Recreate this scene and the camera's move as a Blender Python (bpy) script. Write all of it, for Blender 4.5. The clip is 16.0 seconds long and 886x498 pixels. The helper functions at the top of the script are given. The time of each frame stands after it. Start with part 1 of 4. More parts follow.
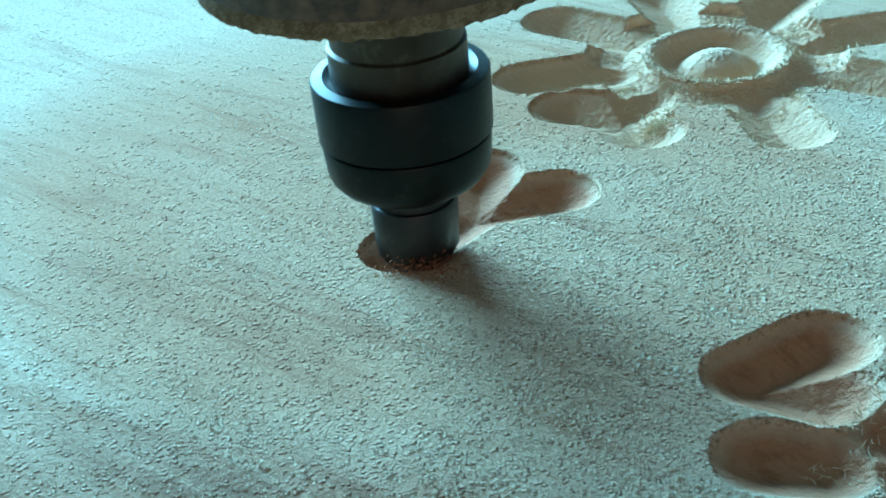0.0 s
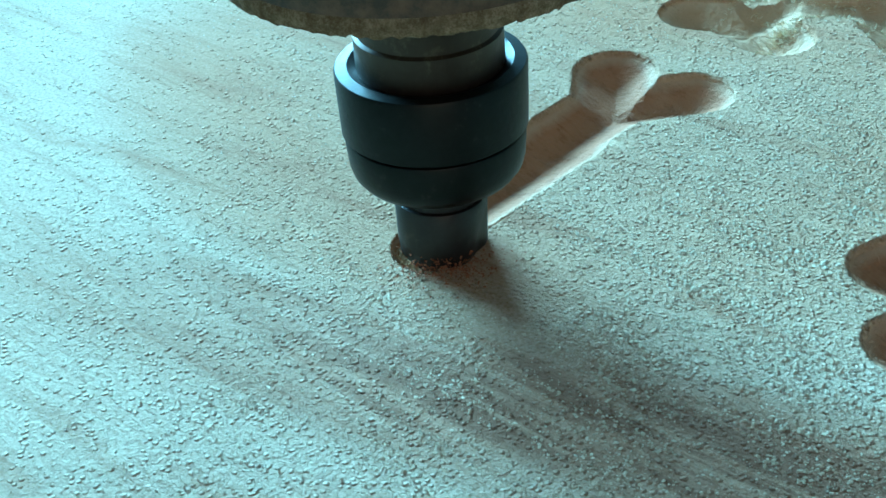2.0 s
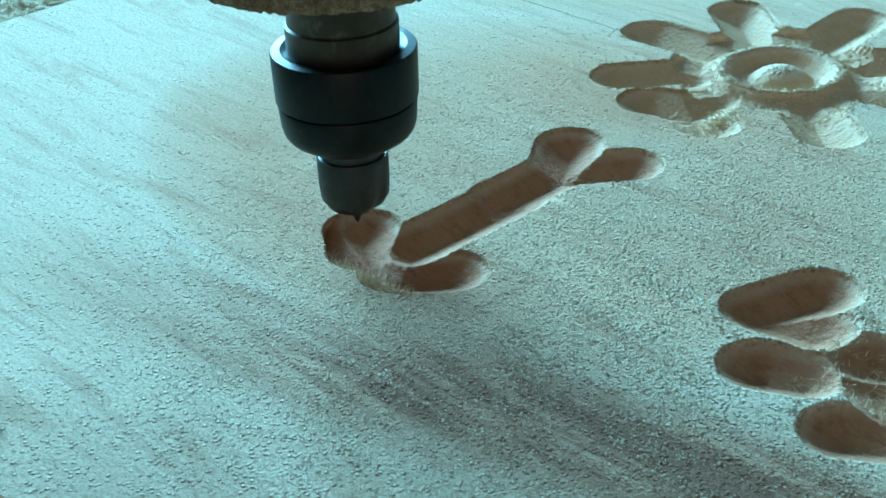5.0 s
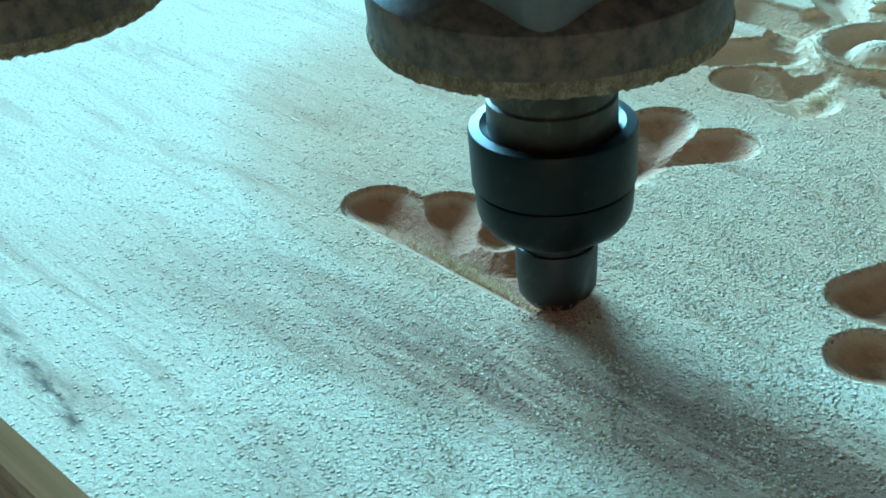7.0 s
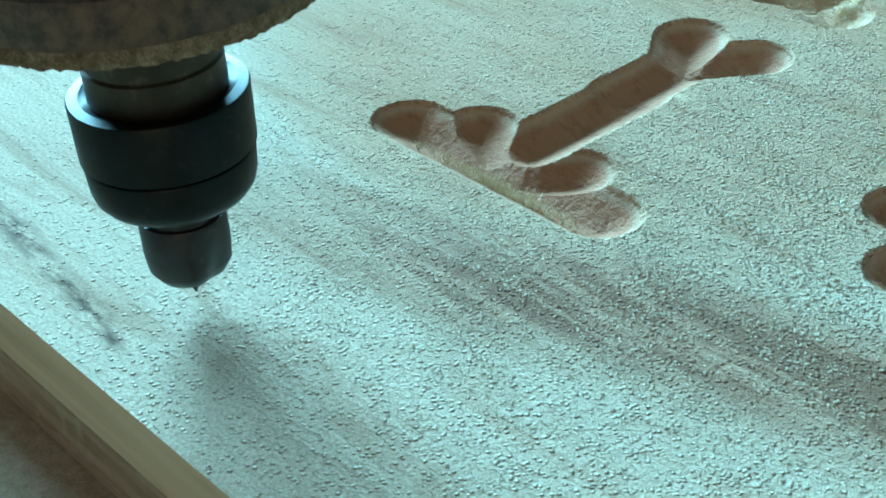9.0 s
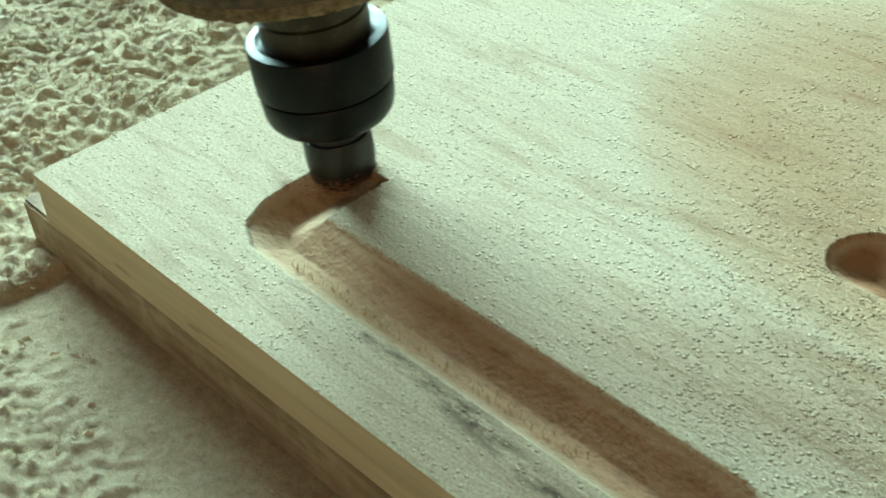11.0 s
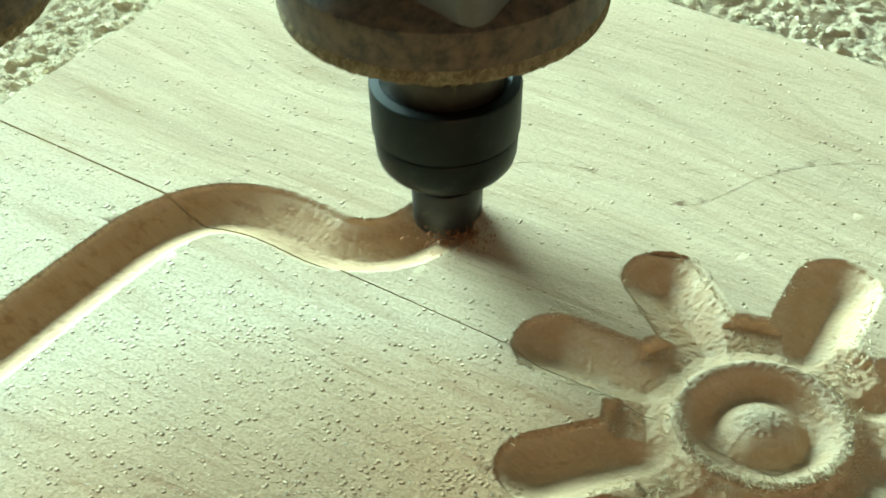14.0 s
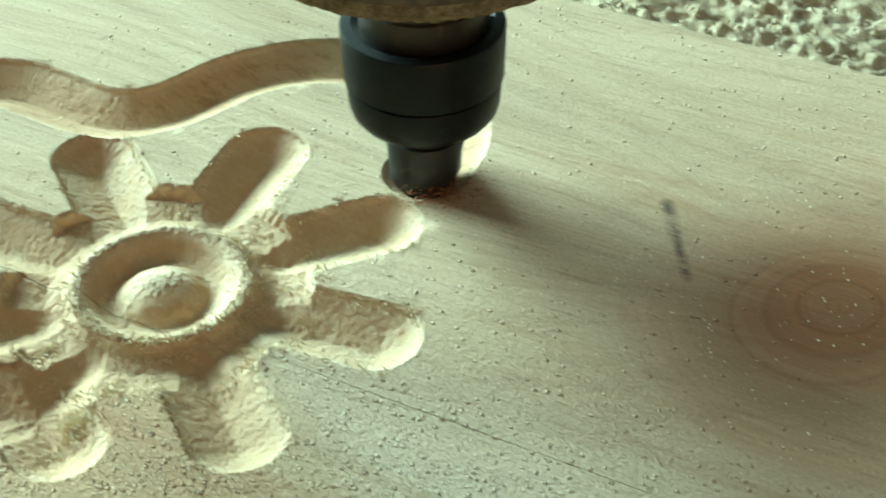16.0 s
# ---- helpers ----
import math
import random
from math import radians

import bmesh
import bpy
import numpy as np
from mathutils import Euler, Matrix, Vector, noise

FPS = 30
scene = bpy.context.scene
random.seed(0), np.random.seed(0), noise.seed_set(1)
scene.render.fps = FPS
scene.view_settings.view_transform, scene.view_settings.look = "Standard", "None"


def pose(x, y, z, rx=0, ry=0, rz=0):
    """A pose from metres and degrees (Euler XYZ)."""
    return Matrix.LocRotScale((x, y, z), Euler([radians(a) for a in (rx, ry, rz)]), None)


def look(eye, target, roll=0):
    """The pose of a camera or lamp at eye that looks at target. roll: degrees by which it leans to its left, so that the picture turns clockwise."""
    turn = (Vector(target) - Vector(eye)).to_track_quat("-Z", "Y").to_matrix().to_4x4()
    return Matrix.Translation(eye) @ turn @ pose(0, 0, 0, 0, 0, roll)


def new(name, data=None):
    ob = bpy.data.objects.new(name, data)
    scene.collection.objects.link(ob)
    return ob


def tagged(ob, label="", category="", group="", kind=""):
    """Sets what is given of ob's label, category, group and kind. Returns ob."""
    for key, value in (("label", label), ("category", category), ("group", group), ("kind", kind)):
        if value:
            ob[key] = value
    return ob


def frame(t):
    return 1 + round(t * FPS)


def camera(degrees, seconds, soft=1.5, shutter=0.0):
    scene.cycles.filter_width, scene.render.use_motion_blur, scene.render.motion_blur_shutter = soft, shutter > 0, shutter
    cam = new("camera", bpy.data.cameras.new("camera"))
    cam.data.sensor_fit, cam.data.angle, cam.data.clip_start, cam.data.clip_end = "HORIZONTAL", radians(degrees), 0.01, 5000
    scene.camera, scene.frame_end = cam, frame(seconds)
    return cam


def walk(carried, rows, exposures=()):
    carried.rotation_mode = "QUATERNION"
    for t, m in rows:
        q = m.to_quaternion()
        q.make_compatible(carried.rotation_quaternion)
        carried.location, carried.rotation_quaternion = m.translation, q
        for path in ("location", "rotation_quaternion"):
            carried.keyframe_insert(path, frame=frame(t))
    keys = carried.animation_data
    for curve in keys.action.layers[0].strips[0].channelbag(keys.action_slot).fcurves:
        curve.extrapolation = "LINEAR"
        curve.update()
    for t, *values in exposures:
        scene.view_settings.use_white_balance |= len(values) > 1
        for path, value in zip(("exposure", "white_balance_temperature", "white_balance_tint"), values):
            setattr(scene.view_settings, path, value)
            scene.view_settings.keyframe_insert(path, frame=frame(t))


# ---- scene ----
cam = camera(32.0, 16.0, soft=1.6, shutter=0.2)
PATH = [
    (0, (0.4111, -0.0394, 0.1573), (0.1725, 0.2109, -0.0438), -5.85),
    (0.5, (0.4114, -0.0431, 0.1557), (0.1662, 0.1978, -0.0489), -6.75),
    (1, (0.4077, -0.0505, 0.1534), (0.1582, 0.1817, -0.0559), -7.01),
    (1.5, (0.4034, -0.0559, 0.1538), (0.1560, 0.1779, -0.0562), -5.63),
    (2, (0.4017, -0.0671, 0.1604), (0.1650, 0.1709, -0.0573), -4.48),
    (2.5, (0.4076, -0.0635, 0.1553), (0.1698, 0.1766, -0.0588), -4.01),
    (3, (0.4171, -0.0673, 0.1630), (0.1793, 0.1760, -0.0474), -3.30),
    (3.2, (0.4273, -0.0738, 0.1676), (0.1908, 0.1690, -0.0449), -3.11),
    (5.3, (0.4710, -0.0923, 0.1821), (0.2049, 0.1360, -0.0104), -3.43),
    (5.5, (0.4700, -0.0918, 0.1804), (0.2016, 0.1344, -0.0116), -3.85),
    (6, (0.4617, -0.0920, 0.1797), (0.1912, 0.1310, -0.0129), -4.13),
    (6.5, (0.4565, -0.0907, 0.1800), (0.1857, 0.1295, -0.0154), -4.11),
    (7, (0.4569, -0.0886, 0.1760), (0.1861, 0.1289, -0.0223), -4.23),
    (7.5, (0.4572, -0.0859, 0.1729), (0.1913, 0.1321, -0.0314), -3.69),
    (8, (0.4567, -0.0853, 0.1719), (0.1934, 0.1330, -0.0356), -3.52),
    (8.2, (0.4564, -0.0864, 0.1711), (0.1930, 0.1309, -0.0371), -3.63),
    (10.3, (0.4084, -0.1125, 0.1891), (0.1483, 0.0834, -0.0432), -6.64),
    (10.5, (0.3964, -0.1154, 0.1867), (0.1300, 0.0781, -0.0406), -7.57),
    (11, (0.3562, -0.1143, 0.2037), (0.0837, 0.0696, -0.0243), -9.30),
    (11.5, (0.3311, -0.0979, 0.2032), (0.0663, 0.0974, -0.0242), -8.52),
    (12, (0.3202, -0.0711, 0.2147), (0.0723, 0.1376, -0.0199), -6.31),
    (12.5, (0.2960, -0.0321, 0.2238), (0.0779, 0.1883, -0.0288), -3.70),
    (13, (0.2888, 0.0075, 0.2372), (0.0880, 0.2367, -0.0219), -2.91),
    (13.5, (0.2877, 0.0397, 0.2411), (0.0991, 0.2832, -0.0140), -2.30),
    (14, (0.2939, 0.0488, 0.2286), (0.1159, 0.3023, -0.0244), -1.35),
    (14.5, (0.3033, 0.0645, 0.2217), (0.1320, 0.3250, -0.0289), -1.36),
    (15, (0.3249, 0.0760, 0.2113), (0.1619, 0.3421, -0.0389), -1.61),
    (15.5, (0.3494, 0.0843, 0.2119), (0.1982, 0.3549, -0.0409), -1.22),
    (16, (0.3821, 0.0817, 0.2067), (0.2398, 0.3545, -0.0489), -0.82),
]
EXPOSURES = [
    (0.0, -0.36, 4080, -14), (0.5, -0.14, 4050, -14), (1.0, -0.20, 4000, -16), (3.2, -0.28, 4050, -16), (5.3, -0.50, 4080, -16), (6.3, -0.32, 4080, -16), (8.2, -0.29, 4100, -17),
    (10.3, -0.46, 5000, -10), (10.6, -0.42, 5300, -9), (11.2, -0.30, 6450, -8),
    (12.0, -0.26, 6650, -7), (12.5, -0.40, 6750, -6),
    (13.0, -0.34, 6650, -8), (13.5, -0.22, 6450, -9), (14.0, -0.04, 6250, -10), (14.5, -0.06, 6050, -11), (16.0, -0.17, 6100, -9),
]
walk(cam, [(t, look(eye, target, roll)) for t, eye, target, roll in PATH], EXPOSURES)

# ---- light: daylight from one wide window behind the machine, plus an added warm fill ----
world = bpy.data.worlds.new("sky")
scene.world = world
world.use_nodes = True
wn = world.node_tree.nodes
sky = wn.new("ShaderNodeTexSky")
sky.sky_type, sky.sun_disc = "NISHITA", False
sky.sun_elevation, sky.sun_rotation = radians(35), radians(-45)
wn["Background"].inputs["Strength"].default_value = 0.1
world.node_tree.links.new(sky.outputs["Color"], wn["Background"].inputs["Color"])


def lamp_area(name, eye, target, sx, sy, watts, colour):
    data = bpy.data.lights.new(name, "AREA")
    data.shape, data.size, data.size_y, data.energy, data.color = "RECTANGLE", sx, sy, watts, colour
    ob = new(name, data)
    ob.matrix_world = look(eye, target)
    return ob


WINDOW = lamp_area("window_daylight", (-2.78, 1.40, 1.06), (0.0, 1.40, 0.88), 2.50, 1.06, 560.0, (0.72, 0.97, 1.0))
# added warm fill lamp from the camera side; no doorway is built there
WARM_FILL = lamp_area("warm_fill_lamp", (2.2, -1.6, 1.0), (0.25, 0.2, 0.0), 1.2, 1.6, 18.0, (1.0, 0.50, 0.27))

# ---- materials ----
def material(name):
    m = bpy.data.materials.new(name)
    m.use_nodes = True
    return m, m.node_tree.nodes, m.node_tree.links, m.node_tree.nodes["Principled BSDF"]


def ramp(nodes, stops):
    r = nodes.new("ShaderNodeValToRGB")
    while len(r.color_ramp.elements) < len(stops):
        r.color_ramp.elements.new(0.5)
    for e, (p, c) in zip(r.color_ramp.elements, stops):
        e.position, e.color = p, (*c, 1)
    return r


def noise_tex(nodes, links, src, scale, detail=4.0, rough=0.6, distort=0.0):
    n = nodes.new("ShaderNodeTexNoise")
    n.inputs["Scale"].default_value, n.inputs["Detail"].default_value = scale, detail
    n.inputs["Roughness"].default_value, n.inputs["Distortion"].default_value = rough, distort
    links.new(src, n.inputs["Vector"])
    return n


def stretched(nodes, links, src, scale, turn=0.0):
    m = nodes.new("ShaderNodeMapping")
    m.inputs["Scale"].default_value = scale
    m.inputs["Rotation"].default_value = (0, 0, radians(turn))
    links.new(src, m.inputs["Vector"])
    return m.outputs["Vector"]


def mixed(nodes, links, kind, fac, a, b):
    m = nodes.new("ShaderNodeMix")
    m.data_type, m.blend_type = "RGBA", kind
    for sock, v in ((m.inputs["Factor"], fac), (m.inputs[6], a), (m.inputs[7], b)):
        if isinstance(v, (int, float)):
            sock.default_value = v
        elif isinstance(v, tuple):
            sock.default_value = (*v, 1)
        else:
            links.new(v, sock)
    return m.outputs[2]


def maths(nodes, links, op, a, b=0.0, clamp=False):
    m = nodes.new("ShaderNodeMath")
    m.operation, m.use_clamp = op, clamp
    for sock, v in zip(m.inputs, (a, b)):
        if isinstance(v, (int, float)):
            sock.default_value = v
        else:
            links.new(v, sock)
    return m.outputs[0]


def span(nodes, links, v, lo, hi):
    m = nodes.new("ShaderNodeMapRange")
    m.inputs["From Min"].default_value, m.inputs["From Max"].default_value = lo, hi
    links.new(v, m.inputs["Value"])
    return m.outputs["Result"]


def bumped(nodes, links, bsdf, pairs):
    last = None
    for height, strength, dist in pairs:
        b = nodes.new("ShaderNodeBump")
        b.inputs["Strength"].default_value, b.inputs["Distance"].default_value = strength, dist
        links.new(height, b.inputs["Height"])
        if last:
            links.new(last, b.inputs["Normal"])
        last = b.outputs["Normal"]
    links.new(last, bsdf.inputs["Normal"])


# dark weathered marks: from, to, width
STAINS = (
    (0.1555, 0.0170, 0.1655, 0.0157, 0.0050), (0.1640, 0.0160, 0.2060, 0.0115, 0.0042), (0.2000, 0.0125, 0.2180, 0.0090, 0.0028), (0.1250, 0.0185, 0.1560, 0.0172, 0.0026),
    (0.2262, 0.0075, 0.2275, 0.0071, 0.0015),
    (0.3035, 0.3375, 0.3085, 0.3290, 0.0020), (0.3085, 0.3290, 0.3160, 0.3160, 0.0015),
)
KNOTS = ((0.346, 0.3215, 0.034), (0.160, 0.0165, 0.010))


def board_material():
    """Pale sawn wood, grain along x, a film of sawdust on top, bare fresh wood in the cuts."""
    m, n, l, bsdf = material("dusty_pine")
    co = n.new("ShaderNodeTexCoord").outputs["Object"]
    sep = n.new("ShaderNodeSeparateXYZ")
    l.new(co, sep.inputs[0])
    # the grain lines bend round the knots
    warp = noise_tex(n, l, stretched(n, l, co, (5, 9, 1)), 1.0, 2.0, 0.5).outputs["Fac"]
    y = maths(n, l, "ADD", sep.outputs[1], maths(n, l, "MULTIPLY", maths(n, l, "SUBTRACT", warp, 0.5), 0.09))
    heart = None
    for kx, ky, kr in KNOTS:
        dx, dy = maths(n, l, "SUBTRACT", sep.outputs[0], kx), maths(n, l, "SUBTRACT", sep.outputs[1], ky)
        d2 = maths(n, l, "ADD", maths(n, l, "POWER", maths(n, l, "MULTIPLY", dx, 0.55), 2.0), maths(n, l, "POWER", dy, 2.0))
        near = maths(n, l, "DIVIDE", kr * kr, maths(n, l, "ADD", d2, kr * kr * 0.35))
        y = maths(n, l, "ADD", y, maths(n, l, "MULTIPLY", maths(n, l, "MULTIPLY", dy, near), 1.5))
        eye = maths(n, l, "SUBTRACT", 1.0, maths(n, l, "DIVIDE", maths(n, l, "SQRT", d2), kr), clamp=True)
        heart = eye if heart is None else maths(n, l, "MAXIMUM", heart, eye)
    com = n.new("ShaderNodeCombineXYZ")
    l.new(maths(n, l, "MULTIPLY", sep.outputs[0], 0.05), com.inputs[0])
    l.new(y, com.inputs[1])
    l.new(maths(n, l, "MULTIPLY", sep.outputs[2], 0.6), com.inputs[2])
    rings = noise_tex(n, l, com.outputs[0], 70.0, 3.0, 0.55).outputs["Fac"]
    fibre = noise_tex(n, l, stretched(n, l, co, (60, 900, 400)), 1.0, 3.0, 0.6).outputs["Fac"]
    early = ramp(n, [(0.30, (0.48, 0.325, 0.19)), (0.46, (0.61, 0.45, 0.28)), (0.62, (0.69, 0.535, 0.35))])
    l.new(rings, early.inputs[0])
    wood = mixed(n, l, "MULTIPLY", 0.35, early.outputs["Color"], ramp_of(n, l, fibre, [(0.3, (0.62, 0.5, 0.4)), (0.6, (1, 1, 1))]))
    pores = noise_tex(n, l, stretched(n, l, co, (45, 1000, 300)), 1.0, 2.0, 0.5).outputs["Fac"]
    wood = mixed(n, l, "MULTIPLY", 0.45, wood, ramp_of(n, l, pores, [(0.60, (1, 1, 1)), (0.70, (0.50, 0.38, 0.28))]))
    growth = noise_tex(n, l, com.outputs[0], 330.0, 1.0, 0.4).outputs["Fac"]
    wood = mixed(n, l, "MULTIPLY", 0.28, wood, ramp_of(n, l, growth, [(0.52, (1, 1, 1)), (0.66, (0.55, 0.42, 0.30))]))
    wood = mixed(n, l, "MIX", maths(n, l, "MULTIPLY", heart, 0.75), wood, (0.20, 0.105, 0.055))
    # dark heartwood streaks running aslant along the front of the panel
    belt = maths(n, l, "SUBTRACT", sep.outputs[1], maths(n, l, "MULTIPLY", sep.outputs[0], 0.25))
    belt = maths(n, l, "ADD", belt, maths(n, l, "MULTIPLY", maths(n, l, "SUBTRACT", warp, 0.5), 0.03))
    off = maths(n, l, "ABSOLUTE", maths(n, l, "SUBTRACT", belt, 0.013))
    belt = maths(n, l, "MULTIPLY", span(n, l, off, 0.024, 0.010), span(n, l, sep.outputs[0], 0.12, 0.28), clamp=True)
    core = maths(n, l, "MULTIPLY", span(n, l, off, 0.012, 0.004), span(n, l, sep.outputs[0], 0.22, 0.30), clamp=True)
    vein = noise_tex(n, l, stretched(n, l, co, (16, 190, 60), -14), 1.0, 5.0, 0.65, 0.5).outputs["Fac"]
    veined = maths(n, l, "MULTIPLY", maths(n, l, "ADD", maths(n, l, "MULTIPLY", belt, 0.8), core), span(n, l, vein, 0.40, 0.56), clamp=True)
    wood = mixed(n, l, "MIX", maths(n, l, "MULTIPLY", belt, 0.7), wood, (0.46, 0.25, 0.125))
    wood = mixed(n, l, "MIX", maths(n, l, "MULTIPLY", veined, 0.5), wood, (0.13, 0.085, 0.058))
    # broad warm heartwood in the middle of the front plank
    wx, wy = maths(n, l, "DIVIDE", maths(n, l, "SUBTRACT", sep.outputs[0], 0.205), 0.125), maths(n, l, "DIVIDE", maths(n, l, "SUBTRACT", sep.outputs[1], 0.172), 0.092)
    warm = maths(n, l, "SUBTRACT", 1.0, maths(n, l, "ADD", maths(n, l, "POWER", wx, 2.0), maths(n, l, "POWER", wy, 2.0)), clamp=True)
    warm = maths(n, l, "MULTIPLY", maths(n, l, "POWER", warm, 0.7), maths(n, l, "ADD", 0.55, span(n, l, warp, 0.35, 0.65)), clamp=True)
    wood = mixed(n, l, "MIX", maths(n, l, "MULTIPLY", warm, 0.9), wood, mixed(n, l, "MULTIPLY", 1.0, wood, (0.72, 0.50, 0.36)))
    # rings of the large knot
    kx, ky = maths(n, l, "SUBTRACT", sep.outputs[0], 0.3460), maths(n, l, "SUBTRACT", sep.outputs[1], 0.3215)
    kd = maths(n, l, "SQRT", maths(n, l, "ADD", maths(n, l, "POWER", maths(n, l, "MULTIPLY", kx, 1.05), 2.0), maths(n, l, "POWER", ky, 2.0)))
    kd = maths(n, l, "ADD", kd, maths(n, l, "MULTIPLY", maths(n, l, "SUBTRACT", warp, 0.5), 0.045))
    near_knot = maths(n, l, "MULTIPLY", maths(n, l, "SUBTRACT", 1.0, maths(n, l, "DIVIDE", kd, 0.048), clamp=True), 1.5, True)
    kc = n.new("ShaderNodeCombineXYZ")
    l.new(maths(n, l, "MULTIPLY", kd, 480.0), kc.inputs[0])
    kr = noise_tex(n, l, kc.outputs[0], 1.0, 2.0, 0.6).outputs["Fac"]
    ringed = maths(n, l, "MULTIPLY", span(n, l, kr, 0.42, 0.62), near_knot, clamp=True)
    wood = mixed(n, l, "MIX", maths(n, l, "MULTIPLY", near_knot, 0.85, True), wood, (0.34, 0.185, 0.098))
    wood = mixed(n, l, "MIX", maths(n, l, "MULTIPLY", ringed, 0.42), wood, (0.20, 0.10, 0.058))
    wide = maths(n, l, "SUBTRACT", 1.0, maths(n, l, "DIVIDE", kd, 0.105), clamp=True)
    wood = mixed(n, l, "MIX", maths(n, l, "MULTIPLY", wide, 1.3, True), wood, mixed(n, l, "MULTIPLY", 0.75, wood, (0.62, 0.42, 0.28)))
    halo = n.new("ShaderNodeCombineXYZ")
    l.new(maths(n, l, "MULTIPLY", kd, 190.0), halo.inputs[0])
    arcs = noise_tex(n, l, halo.outputs[0], 1.0, 2.0, 0.6).outputs["Fac"]
    arcs = maths(n, l, "MULTIPLY", span(n, l, arcs, 0.46, 0.62), maths(n, l, "MULTIPLY", wide, 0.9, True), clamp=True)
    wood = mixed(n, l, "MIX", maths(n, l, "MULTIPLY", arcs, 0.42), wood, (0.27, 0.15, 0.085))
    smear = noise_tex(n, l, stretched(n, l, co, (120, 320, 10)), 1.0, 4.0, 0.65).outputs["Fac"]
    marks = None
    for ax, ay, bx, by, wide in STAINS:
        u = maths(n, l, "DIVIDE", maths(n, l, "ADD", maths(n, l, "MULTIPLY", maths(n, l, "SUBTRACT", sep.outputs[0], ax), bx - ax), maths(n, l, "MULTIPLY", maths(n, l, "SUBTRACT", sep.outputs[1], ay), by - ay)), (bx - ax) ** 2 + (by - ay) ** 2, True)
        ex = maths(n, l, "SUBTRACT", maths(n, l, "SUBTRACT", sep.outputs[0], ax), maths(n, l, "MULTIPLY", u, bx - ax))
        ey = maths(n, l, "SUBTRACT", maths(n, l, "SUBTRACT", sep.outputs[1], ay), maths(n, l, "MULTIPLY", u, by - ay))
        dd = maths(n, l, "SQRT", maths(n, l, "ADD", maths(n, l, "POWER", ex, 2.0), maths(n, l, "POWER", ey, 2.0)))
        one = maths(n, l, "SUBTRACT", 1.0, maths(n, l, "DIVIDE", dd, wide), clamp=True)
        one = maths(n, l, "MULTIPLY", one, span(n, l, smear, 0.38, 0.58), clamp=True)
        marks = one if marks is None else maths(n, l, "MAXIMUM", marks, one)
    marks = maths(n, l, "POWER", marks, 0.7)
    wood = mixed(n, l, "MIX", maths(n, l, "MULTIPLY", marks, 0.9), wood, (0.085, 0.068, 0.055))
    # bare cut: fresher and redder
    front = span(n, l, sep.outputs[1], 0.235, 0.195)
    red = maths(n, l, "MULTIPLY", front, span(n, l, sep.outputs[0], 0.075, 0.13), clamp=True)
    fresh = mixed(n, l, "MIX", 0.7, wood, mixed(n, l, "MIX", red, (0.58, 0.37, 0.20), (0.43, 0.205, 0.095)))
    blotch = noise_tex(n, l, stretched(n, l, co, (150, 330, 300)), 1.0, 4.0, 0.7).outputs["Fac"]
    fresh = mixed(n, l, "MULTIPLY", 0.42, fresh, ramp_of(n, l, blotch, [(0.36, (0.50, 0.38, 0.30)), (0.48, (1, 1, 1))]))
    # sawdust film with swept streaks
    sweep = noise_tex(n, l, stretched(n, l, co, (14, 110, 10), -7), 1.0, 6.0, 0.66, 0.9).outputs["Fac"]
    specks = noise_tex(n, l, co, 1250.0, 3.0, 0.75).outputs["Fac"]
    powder = ramp_of(n, l, specks, [(0.3, (0.52, 0.40, 0.24)), (0.55, (0.80, 0.69, 0.50)), (0.75, (0.88, 0.79, 0.62))])
    powder = mixed(n, l, "MIX", maths(n, l, "MULTIPLY", warm, 0.85), powder, mixed(n, l, "MULTIPLY", 1.0, powder, (0.78, 0.57, 0.38)))
    cover = span(n, l, sweep, 0.22, 0.49)
    far_side = span(n, l, sep.outputs[1], 0.235, 0.275)
    cover = maths(n, l, "MULTIPLY", cover, maths(n, l, "SUBTRACT", 0.97, maths(n, l, "MULTIPLY", far_side, 0.62)), clamp=True)
    for patch in (maths(n, l, "MULTIPLY", belt, 0.6, True), maths(n, l, "MULTIPLY", veined, 0.8, True), maths(n, l, "MULTIPLY", warm, 0.45), maths(n, l, "POWER", near_knot, 0.9), maths(n, l, "MULTIPLY", wide, 1.5, True), maths(n, l, "MULTIPLY", marks, 0.95)):
        cover = maths(n, l, "MULTIPLY", cover, maths(n, l, "SUBTRACT", 1.0, patch, True), clamp=True)
    stain = noise_tex(n, l, stretched(n, l, co, (9, 34, 10), -10), 1.0, 3.0, 0.6).outputs["Fac"]
    wood = mixed(n, l, "MULTIPLY", 0.35, wood, ramp_of(n, l, stain, [(0.36, (0.50, 0.44, 0.38)), (0.52, (1, 1, 1))]))
    wood = mixed(n, l, "MULTIPLY", maths(n, l, "MULTIPLY", maths(n, l, "SUBTRACT", 1.0, far_side, True), 0.4), wood, (0.66, 0.57, 0.49))
    top = mixed(n, l, "MIX", cover, wood, powder)
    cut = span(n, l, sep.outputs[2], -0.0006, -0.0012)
    fx, fy = maths(n, l, "SUBTRACT", sep.outputs[0], 0.2195), maths(n, l, "SUBTRACT", sep.outputs[1], 0.2678)
    fd = maths(n, l, "SQRT", maths(n, l, "ADD", maths(n, l, "POWER", fx, 2.0), maths(n, l, "POWER", fy, 2.0)))
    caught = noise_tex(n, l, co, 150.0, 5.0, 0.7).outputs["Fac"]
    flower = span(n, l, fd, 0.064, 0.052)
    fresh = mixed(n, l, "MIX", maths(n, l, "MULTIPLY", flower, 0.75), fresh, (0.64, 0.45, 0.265))
